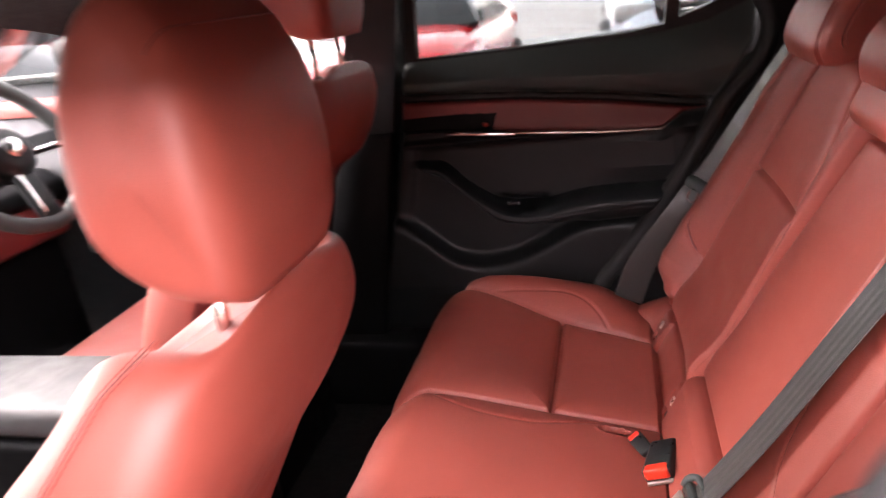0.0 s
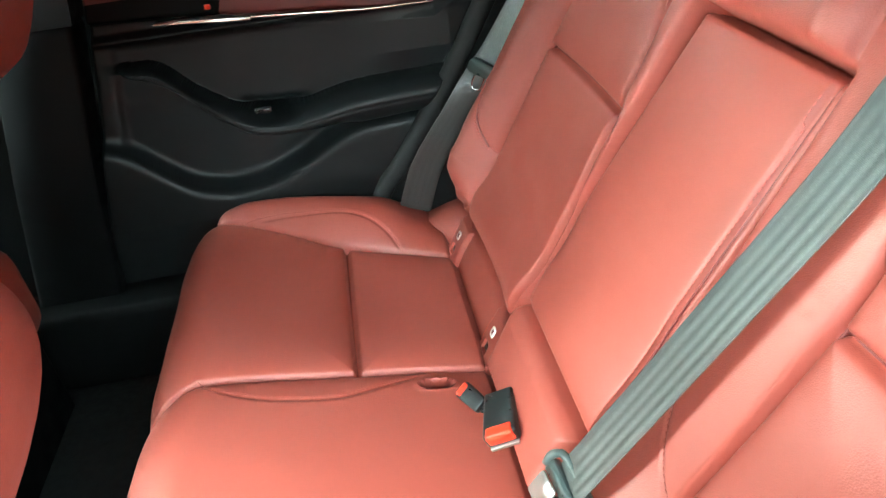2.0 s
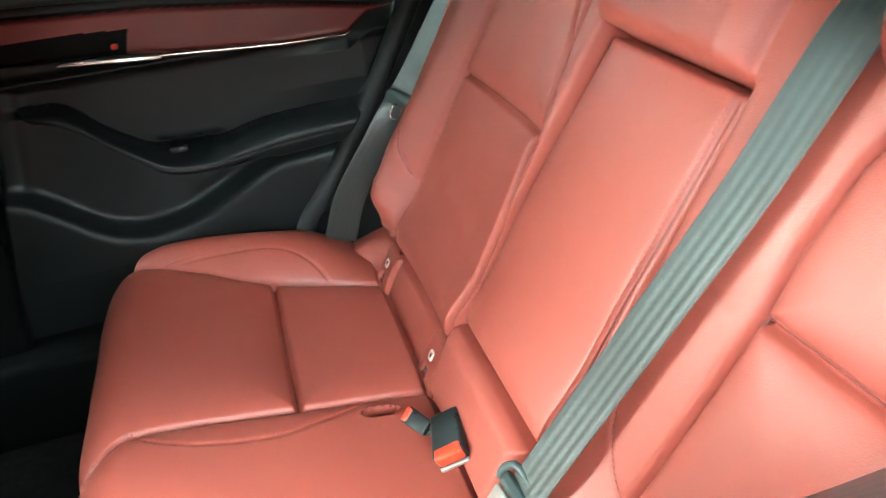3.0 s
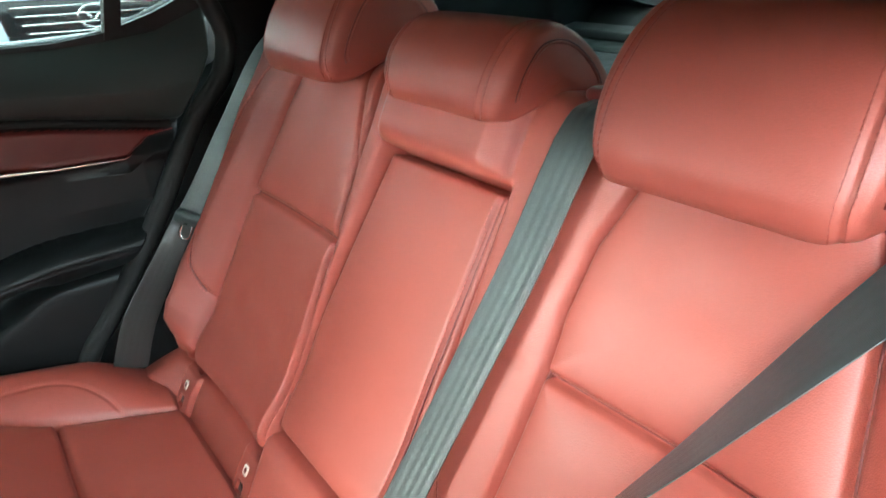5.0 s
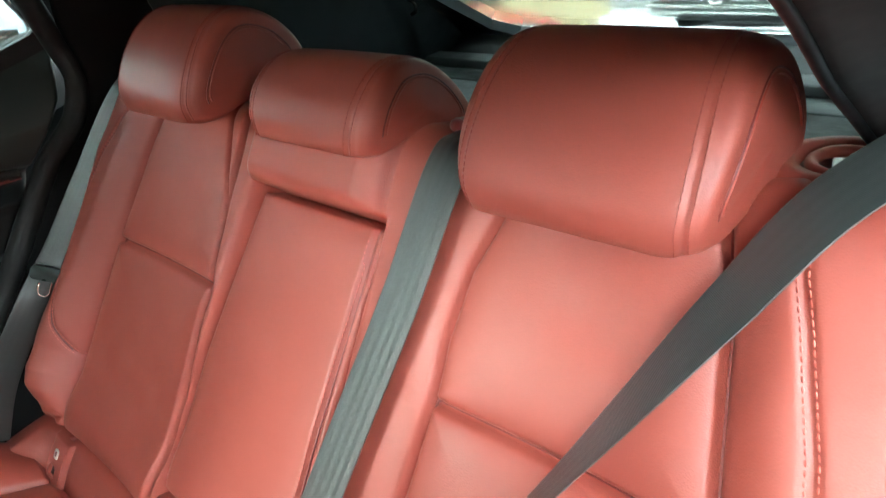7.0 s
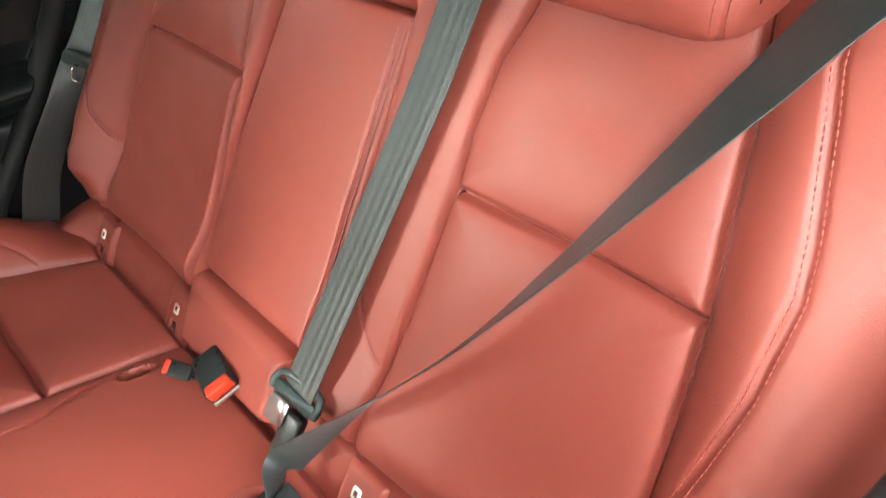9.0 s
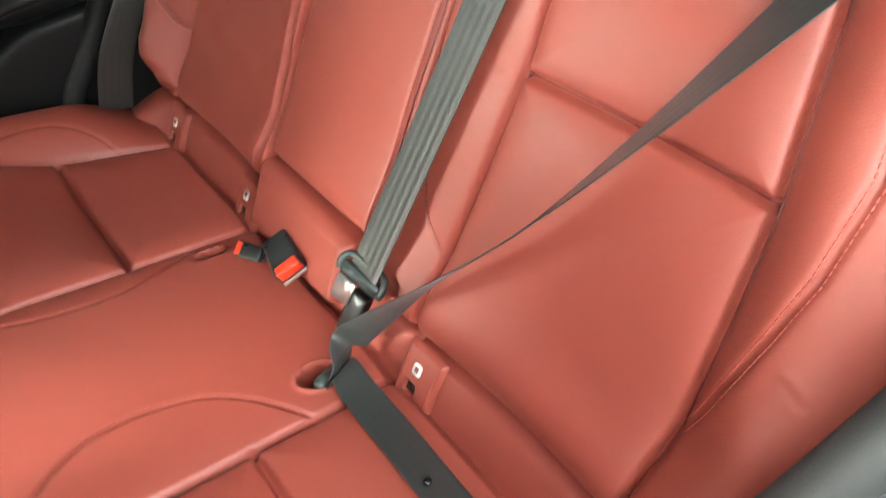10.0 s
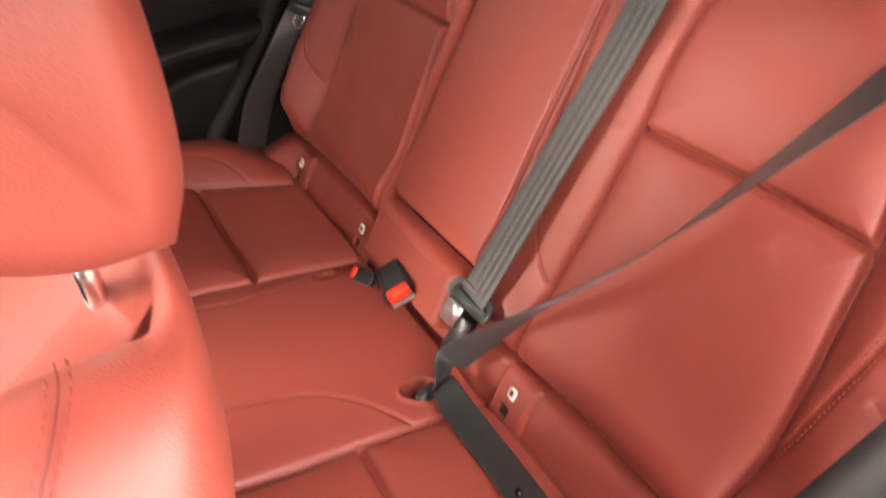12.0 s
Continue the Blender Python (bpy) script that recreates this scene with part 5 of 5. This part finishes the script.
inner = [(-0.36, 0.02), (0.36, 0.02), (0.415, 0.10), (0.43, 0.5), (0.42, 0.9), (0.38, 0.98), (-0.38, 0.98), (-0.42, 0.9), (-0.43, 0.5), (-0.415, 0.10)]
outer = [(-0.60, -0.04), (0.60, -0.04), (0.72, 0.06), (0.68, 0.5), (0.60, 0.92), (0.50, 1.06), (-0.50, 1.06), (-0.60, 0.92), (-0.68, 0.5), (-0.72, 0.06)]
bm = bmesh.new()
loops = [[bm.verts.new(on_glass(y, k, off)) for y, k in lp] for lp, off in ((outer, -0.02), (inner, -0.012), (inner, 0.012), (outer, 0.03))]
for a, b in zip(loops, loops[1:] + loops[:1]):
    for k in range(10):
        bm.faces.new((a[k], a[(k + 1) % 10], b[(k + 1) % 10], b[k]))
part("window_frame", bm, PILLAR, tg, "dark window frame", smooth=False)
bm = bmesh.new()
va = [bm.verts.new(on_glass(y, k, 0.010)) for y, k in inner]
vb = [bm.verts.new(on_glass(y, k, 0.014)) for y, k in inner]
bm.faces.new(va)
bm.faces.new(vb[::-1])
for k in range(10):
    bm.faces.new((va[k], va[(k + 1) % 10], vb[(k + 1) % 10], vb[k]))
part("window_pane", bm, PRIVACY, tg, "tinted rear glass with rain drops", smooth=False)


def rain_drops(parent, n, seed, spot, normal):
    """Flattened drops of many sizes on a pane."""
    rng = random.Random(seed)
    nv = Vector(normal).normalized()
    rot = nv.to_track_quat("Z", "Y").to_matrix().to_4x4()
    base = bmesh.new()
    bmesh.ops.create_icosphere(base, subdivisions=1, radius=1)
    bv = [v.co.copy() for v in base.verts]
    bf = [[v.index for v in f.verts] for f in base.faces]
    base.free()
    verts, faces = [], []
    for _ in range(n):
        p, s = Vector(spot(rng)), 0.0012 + 0.0028 * rng.random() ** 3
        m = Matrix.Translation(p) @ rot @ Matrix.Diagonal((s, s * (1 + 0.5 * rng.random()), s * 0.45, 1))
        i0 = len(verts)
        verts += [tuple(m @ v) for v in bv]
        faces += [[i0 + k for k in f] for f in bf]
    return tagged(mesh_part("rain_drops", verts, faces, GLASS, parent, "clear rain drops"), kind="stuff")


rain_drops(tg, 900, 5, lambda r: on_glass(r.uniform(-0.41, 0.41), r.uniform(0.04, 0.96), 0.0155), (0.39, 0, 0.92))
part("wiper_arm", tube([on_glass(0.0, -0.02, 0.04), on_glass(-0.16, 0.03, 0.035), on_glass(-0.34, 0.09, 0.028)], [0.012, 0.008, 0.005], 8), BLACK_HARD, tg, "black rear wiper arm")
part("wiper_blade", tube([on_glass(-0.08, 0.045, 0.024), on_glass(-0.40, 0.075, 0.024)], 0.005, 8), RUBBER, tg, "black wiper blade")

# middle pillars, front doors, floor console, dash
for sgn in (1, -1):
    t = thing("middle_pillar", "black plastic middle door pillar with trim", "car pillar", "middle pillars")
    part("lower_cover", slab([(-0.86, 0.44), (-0.69, 0.44), (-0.64, 0.75), (-0.58, 1.0), (-0.72, 1.0), (-0.78, 0.75)], "y", sgn * 0.655, sgn * 0.74, 0.012), BLACK_HARD, t)
    part("door_jamb", slab([(-0.88, 0.42), (-0.62, 0.42), (-0.55, 0.80), (-0.48, 1.14), (-0.70, 1.14)], "y", sgn * 0.752, sgn * 0.775), BLACK_HARD, t)
    a = [(-0.72, 1.0), (-0.58, 1.0), (-0.495, 1.345), (-0.60, 1.345)]
    bm = bmesh.new()
    va = [bm.verts.new((x, sgn * (0.66 - (z - 1.0) * 0.2), z)) for x, z in a]
    vb = [bm.verts.new((x, sgn * (0.735 - (z - 1.0) * 0.2), z)) for x, z in a]
    bm.faces.new(va)
    bm.faces.new(vb[::-1])
    for k in range(4):
        bm.faces.new((va[k], va[(k + 1) % 4], vb[(k + 1) % 4], vb[k]))
    part("upper_cover", bm, BLACK_SOFT, t, smooth=False)
    d = thing("front_door", "black front car door inner panel with window, closed", "car door", "front doors")
    part("panel", slab([(-1.75, 0.42), (-0.86, 0.42), (-0.78, 0.75), (-0.71, 1.0), (-0.68, 1.11), (-1.40, 1.205), (-1.75, 1.215)], "y", sgn * 0.70, sgn * 0.78, 0.015), BLACK_LEATHER, d)
    part("armrest", box_bm(-1.5, -0.9, min(sgn * 0.63, sgn * 0.71), max(sgn * 0.63, sgn * 0.71), 0.74, 0.80, 0.02), BLACK_LEATHER, d)
    part("insert", slab([(-1.74, 1.125), (-1.45, 1.115), (-0.76, 0.97), (-0.74, 1.04), (-1.45, 1.165), (-1.74, 1.172)], "y", sgn * 0.685, sgn * 0.705, 0.006), RED_PLASTIC, d, "red leather insert")
    part("sill_strip", tube([(-1.74, sgn * 0.70, 1.222), (-1.40, sgn * 0.70, 1.212), (-0.70, sgn * 0.70, 1.112)], 0.011, 10), GREY_TRIM, d, "grey window sill strip")
    a = [(-1.75, 1.215), (-1.40, 1.205), (-0.68, 1.11), (-0.605, 1.34), (-1.25, 1.36)]
    bm = bmesh.new()
    va = [bm.verts.new((x, sgn * (0.72 - (z - 1.1) * 0.42), z)) for x, z in a]
    vb = [bm.verts.new((x, sgn * (0.724 - (z - 1.1) * 0.42), z)) for x, z in a]
    bm.faces.new(va)
    bm.faces.new(vb[::-1])
    for k in range(5):
        bm.faces.new((va[k], va[(k + 1) % 5], vb[(k + 1) % 5], vb[k]))
    pane = part("window_pane", bm, GLASS, d, "clear window glass", smooth=False)
    pane.visible_shadow = False
    part("windscreen_pillar", tube([(-2.05, sgn * 0.70, 1.16), (-1.66, sgn * 0.665, 1.335), (-1.30, sgn * 0.60, 1.43)], 0.036, 10), BLACK_SOFT, d, "black windscreen pillar")

# the rear door opening through which one looks: painted jamb with its seal, and the door standing open
JAMB = spline([(-0.27, -0.555, 0.46), (-0.222, -0.568, 0.60), (-0.184, -0.585, 0.70), (-0.147, -0.601, 0.80), (-0.109, -0.618, 0.90), (-0.068, -0.638, 1.00), (-0.015, -0.655, 1.10), (0.02, -0.662, 1.20), (0.03, -0.655, 1.27)], 0.02)
jamb = thing("door_jamb", "dark grey painted rear door jamb with black rubber seal", "door jamb")
side_sheet("painted_flange", jamb, [[tuple(p + np.array(o)) for p in JAMB[::4]] for o in ((0.012, 0.004, 0), (-0.006, -0.03, 0), (0.0, -0.06, 0), (0.02, -0.10, 0))], PAINT_DARK, "grey painted flange", 0.012)
part("seal", tube(JAMB, 0.015, 12), RUBBER, jamb, "black rubber seal")
od = thing("rear_door", "rear car door standing wide open, black inside", "car door")
om = pose(-0.66, -0.78, 0, 0, 0, -78)
part("panel", moved(slab([(0.0, 0.42), (0.55, 0.42), (0.72, 0.75), (0.80, 1.12), (0.02, 1.12)], "y", 0.0, 0.10, 0.02), om), BLACK_LEATHER, od)
part("outer_skin", moved(slab([(0.0, 0.40), (0.55, 0.40), (0.74, 0.75), (0.82, 1.13), (0.02, 1.13)], "y", -0.05, -0.01, 0.01), om), PAINT_SILVER, od, "silver grey painted skin")
part("window_frame", moved(tube([(0.04, 0.02, 1.12), (0.10, 0.06, 1.36), (0.55, 0.07, 1.33), (0.78, 0.03, 1.13)], 0.02, 8), om), RUBBER, od)

part("window_pane", moved(slab([(0.05, 1.12), (0.77, 1.12), (0.56, 1.325), (0.11, 1.345)], "y", 0.03, 0.034), om), PRIVACY, od, "tinted window glass", smooth=False)

con = thing("centre_console", "light grey padded console between the front seats", "console")
part("body", box_bm(-1.55, -0.72, -0.10, 0.10, 0.30, 0.685, 0.02), BLACK_HARD, con)
part("lid", box_bm(-1.30, -0.80, -0.095, 0.095, 0.690, 0.750, 0.02, 3), GREY_LID, con, "light grey padded lid")
dash = thing("dashboard", "black and red dashboard with vents", "dashboard")
part("upper_roll", slab([(-2.05, 0.95), (-1.62, 0.99), (-1.55, 0.95), (-1.58, 0.90), (-2.05, 0.88)], "y", -0.70, 0.70, 0.02), BLACK_SOFT, dash)
part("middle_band", box_bm(-1.75, -1.57, -0.69, 0.69, 0.80, 0.90, 0.02), LEATHER_TRIM, dash, "red leather dashboard band")
part("lower_panel", box_bm(-1.9, -1.62, -0.69, 0.69, 0.40, 0.80, 0.03), BLACK_HARD, dash)
ws = thing("windscreen", "large clear curved windscreen glass", "windscreen")
bm = slab([(-2.15, 0.98), (-2.146, 0.98), (-1.246, 1.345), (-1.25, 1.345)], "y", -0.56, 0.56)
pane = part("glass", bm, GLASS, ws, smooth=False)
pane.visible_shadow = False


def steering_wheel():
    t = thing("steering_wheel", "black leather steering wheel with satin silver spokes", "steering wheel")
    m = Matrix.Translation((-1.372, 0.37, 1.085)) @ Matrix.Rotation(radians(-24), 4, "Y")
    ring = [(0, 0.175 * math.cos(a), 0.175 * math.sin(a)) for a in np.linspace(0, math.tau, 48, endpoint=False)]
    part("rim", moved(tube(ring, 0.018, 12, close=True), m), SHELF_CLOTH, t, "dark grey leather rim")
    part("hub", moved(tube([(-0.03, 0, 0), (0.015, 0, 0), (0.03, 0, 0)], [0.062, 0.06, 0.04], 24), m), BLACK_SOFT, t)
    part("emblem", moved(tube([(0.03, 0, 0), (0.036, 0, 0)], [0.026, 0.022], 20), m), CHROME, t, "round chrome emblem")
    for a, w in ((0, 0.022), (180, 0.022), (270, 0.028)):
        bm = box_bm(-0.008, 0.012, 0.05, 0.168, -w, w, 0.006)
        part("spoke", moved(bm, m @ Matrix.Rotation(radians(a), 4, "X")), BLACK_SOFT, t)
        bm = box_bm(0.012, 0.018, 0.055, 0.15, -w + 0.004, -w + 0.012, 0.002)
        part("spoke_trim", moved(bm, m @ Matrix.Rotation(radians(a), 4, "X")), CHROME, t, "satin silver spoke trim")
    part("column", moved(tube([(-0.25, 0, 0), (-0.02, 0, 0)], 0.05, 14), m), BLACK_SOFT, t)
    return t


steering_wheel()

# outer roof and body sides that close the car
tagged(part("roof_skin", slab([(-1.35, 1.405), (-0.9, 1.475), (-0.3, 1.485), (0.2, 1.47), (0.62, 1.40), (0.66, 1.42), (0.2, 1.50), (-0.3, 1.515), (-0.9, 1.50), (-1.35, 1.425)], "y", -0.58, 0.58, 0.004), PAINT_SILVER), "silver painted car roof skin", "car roof", kind="structure")
for sgn in (1, -1):
    tagged(part("rear_quarter", slab([(0.02, 0.30), (1.2, 0.45), (1.15, 1.10), (0.9, 1.24), (0.30, 1.38), (0.20, 1.25), (0.26, 1.10), (0.17, 0.95), (-0.06, 0.58)], "y", sgn * 0.78, sgn * 0.81, 0.01), PAINT_SILVER), "silver painted rear quarter body side", "car body", kind="structure")
    tagged(part("body_sill", box_bm(-1.9, 0.0, min(sgn * 0.70, sgn * 0.80), max(sgn * 0.70, sgn * 0.80), 0.20, 0.40, 0.03), PAINT_SILVER), "silver painted body sill", "car body", kind="structure")
tagged(part("bonnet", slab([(-3.0, 0.70), (-2.15, 0.95), (-2.1, 0.5), (-3.0, 0.4)], "y", -0.75, 0.75, 0.04), PAINT_SILVER), "silver painted car front", "car body", kind="structure")

# ---- outside ----
tagged(part("ground", box_bm(-60, 60, -60, 60, -0.2, 0.0), ASPHALT, smooth=False), "wet grey asphalt yard", "ground", kind="structure")
wall = thing("yard_wall", "cream rendered building wall behind the yard, with added unseen sky blockers", "wall", kind="structure")
part("wall_face", box_bm(9.0, 9.4, -8, 14, 0, 4.2), RENDER_WALL, wall, smooth=False)
# two unseen walls added to keep low sky light out of the cabin
part("side_sky_blocker", box_bm(-20, 9.4, -6.3, -6.0, 0, 2.6), BLOCKER_BROWN, wall, smooth=False)
part("front_sky_blocker", box_bm(-14.3, -14.0, -6.3, 14, 0, 3.0), BLOCKER_BROWN, wall, smooth=False)
part("coping", box_bm(8.93, 9.47, -8.05, 14.05, 4.2, 4.32, 0.02), RENDER_WALL, wall, smooth=False)


def parked_car(label, paint, m, grille=False):
    t = thing("parked_car", label, "car", "parked cars")
    sec = [(-2.1, 0.55, 0.35, 0.62, 0.70), (-2.05, 0.80, 0.30, 0.72, 0.78), (-1.6, 0.95, 0.25, 0.80, 0.86), (-0.95, 1.02, 0.22, 0.85, 0.88), (0.0, 1.03, 0.22, 0.86, 0.90), (1.2, 1.05, 0.22, 0.85, 0.88), (1.9, 1.02, 0.28, 0.80, 0.84), (2.1, 0.85, 0.38, 0.70, 0.76)]
    rings = []
    for x, top, bot, ht, hb in sec:
        ring = []
        for k in range(28):
            a = k * math.tau / 28
            ca, sa = math.cos(a), math.sin(a)
            ring.append((x, (hb if sa < 0 else ht) * math.copysign(abs(ca) ** 0.45, ca), (top + bot) / 2 + (top - bot) / 2 * math.copysign(abs(sa) ** 0.5, sa)))
        rings.append(ring)
    part("body", moved(loft(rings), m), paint, t)
    sec = [(-1.0, 1.0, 0.80), (-0.35, 1.40, 0.62), (0.3, 1.48, 0.62), (1.1, 1.44, 0.60), (1.75, 1.08, 0.72)]
    rings = []
    for x, top, half in sec:
        rings.append([(x, 0.82, 0.98), (x, half + 0.03, (0.98 + top) / 2), (x, half - 0.06, top), (x, -half + 0.06, top), (x, -half - 0.03, (0.98 + top) / 2), (x, -0.82, 0.98)])
    part("cabin_glass", moved(loft(rings), m), DARK_GLASS, t, "dark car glass")
    part("roof", moved(slab([(-0.40, 1.40), (0.3, 1.49), (1.15, 1.45), (1.15, 1.48), (0.3, 1.52), (-0.42, 1.43)], "y", -0.60, 0.60, 0.01), m), paint, t)
    for x in (-1.3, 1.35):
        for s in (1, -1):
            w = part("wheel", moved(tube([(x, s * 0.70, 0.32), (x, s * 0.74, 0.32), (x, s * 0.87, 0.32), (x, s * 0.895, 0.32)], [0.30, 0.32, 0.32, 0.29], 28), m), RUBBER, t, "black tyre")
            part("rim", moved(tube([(x, s * 0.86, 0.32), (x, s * 0.90, 0.32)], [0.21, 0.20], 20), m), STEEL, w, "silver wheel rim")
    for s in (1, -1):
        part("headlight", moved(box_bm(-2.06, -1.85, min(s * 0.50, s * 0.78), max(s * 0.50, s * 0.78), 0.66, 0.78, 0.03, 3), m), LAMP_LENS, t, "clear headlight")
        part("tail_lamp", moved(box_bm(1.96, 2.10, min(s * 0.48, s * 0.80), max(s * 0.48, s * 0.80), 0.78, 0.92, 0.03, 3), m), RED_LENS, t, "red tail lamp")
    if grille:
        part("grille", moved(slab([(-0.52, 0.80), (0.52, 0.80), (0.46, 0.50), (0.25, 0.38), (-0.25, 0.38), (-0.46, 0.50)], "x", -2.14, -2.06, 0.012), m), BLACK_GLOSS, t, "black mesh grille")
        for k in range(7):
            part("grille_slat", moved(box_bm(-2.155, -2.13, -0.44 + 0.02 * k, 0.44 - 0.02 * k, 0.755 - 0.05 * k, 0.765 - 0.05 * k), m), STEEL, t, "thin bright grille slat")
        ring = [(-2.15, 0.085 * math.cos(a), 0.69 + 0.068 * math.sin(a)) for a in np.linspace(0, math.tau, 28, endpoint=False)]
        part("emblem", moved(tube(ring, 0.010, 8, close=True), m), CHROME, t, "round chrome emblem")
        part("emblem_wing", moved(tube(spline([(-2.15, -0.07, 0.72), (-2.15, -0.03, 0.70), (-2.15, 0, 0.665), (-2.15, 0.03, 0.70), (-2.15, 0.07, 0.72)], 0.01), 0.009, 8), m), CHROME, t)
    return t


def parked_van():
    t = thing("parked_van", "white delivery van parked behind the car", "van")
    m = Matrix.Translation((5.0, 1.5, 0))
    rings = []
    for x, top, half in ((0.0, 1.02, 0.84), (0.06, 1.10, 0.92), (0.55, 1.28, 0.95), (1.05, 1.42, 0.95), (1.75, 2.25, 0.88), (2.0, 2.35, 0.88), (4.8, 2.35, 0.88)):
        rings.append([(x, -half, 0.30), (x, -half - 0.02, 0.7), (x, -half, 1.0 if top > 1.1 else top - 0.06), (x, -half + 0.06, top), (x, half - 0.06, top), (x, half, 1.0 if top > 1.1 else top - 0.06), (x, half + 0.02, 0.7), (x, half, 0.30)])
    part("body", moved(loft(rings), m), PAINT_WHITE, t, smooth=False)
    part("windscreen", moved(slab([(1.03, 1.46), (1.62, 2.12), (1.60, 2.16), (0.98, 1.47)], "y", -0.80, 0.80, 0.01), m), DARK_GLASS, t, "dark windscreen")
    g = part("grille", moved(box_bm(-0.05, 0.03, -0.52, 0.52, 0.92, 1.20, 0.02), m), BUCKLE_GREY, t, "dark grey grille")
    for z in (0.945, 0.995, 1.045, 1.15):
        part("slat", moved(box_bm(-0.07, -0.045, -0.50, 0.50, z - 0.014, z + 0.014, 0.004), m), GRILLE_GREY, g)
    ring = [(-0.085, 0.075 * math.cos(a), 1.09 + 0.075 * math.sin(a)) for a in np.linspace(0, math.tau, 28, endpoint=False)]
    part("emblem", moved(tube(ring, 0.010, 8, close=True), m), CHROME, t, "round chrome emblem")
    part("emblem_bars", moved(tube([(-0.085, 0.05, 1.14), (-0.085, 0.02, 1.05), (-0.085, 0, 1.09), (-0.085, -0.02, 1.05), (-0.085, -0.05, 1.14)], 0.007, 6), m), CHROME, t)
    for s in (1, -1):
        part("headlight", moved(box_bm(-0.04, 0.2, min(s * 0.56, s * 0.90), max(s * 0.56, s * 0.90), 0.98, 1.22, 0.04, 3), m), LAMP_LENS, t, "clear headlight")
        for x in (0.85, 3.9):
            w = part("wheel", moved(tube([(x, s * 0.72, 0.33), (x, s * 0.75, 0.33), (x, s * 0.92, 0.33), (x, s * 0.95, 0.33)], [0.31, 0.33, 0.33, 0.30], 28), m), RUBBER, t, "black tyre")
            part("rim", moved(tube([(x, s * 0.91, 0.33), (x, s * 0.955, 0.33)], [0.21, 0.20], 20), m), STEEL, w, "silver wheel rim")
    part("bumper", moved(box_bm(-0.10, 0.2, -0.96, 0.96, 0.42, 0.925, 0.05, 3), m), PAINT_WHITE, t)
    part("number_plate", moved(box_bm(-0.115, -0.10, -0.26, 0.26, 0.60, 0.71, 0.004), m), WHITE_PRINT, t, "white number plate")
    part("plate_bars", moved(box_bm(-0.118, -0.115, -0.2, 0.2, 0.63, 0.68), m), BLACK_HARD, t, "plain dark bars")
    return t


parked_van()
parked_car("red parked hatchback standing behind the car", PAINT_RED, pose(4.5, 4.75, 0, 0, 0, 90))
parked_car("pale blue parked car with black grille and round emblem", PAINT_BLUE, pose(0.9, 8.15, 0, 0, 0, 90) @ Matrix.Scale(1.25, 4), True)
parked_car("red parked hatchback beside the car", PAINT_RED, pose(-2.1, 6.6, 0, 0, 0, 90))
parked_car("red parked hatchback close beside the driver door", PAINT_RED, pose(-3.9, 2.95, 0.0, 0, 0, 172))
parked_car("white parked car standing across the yard", PAINT_WHITE, pose(-8.6, 5.0, 0, 0, 0, 70))
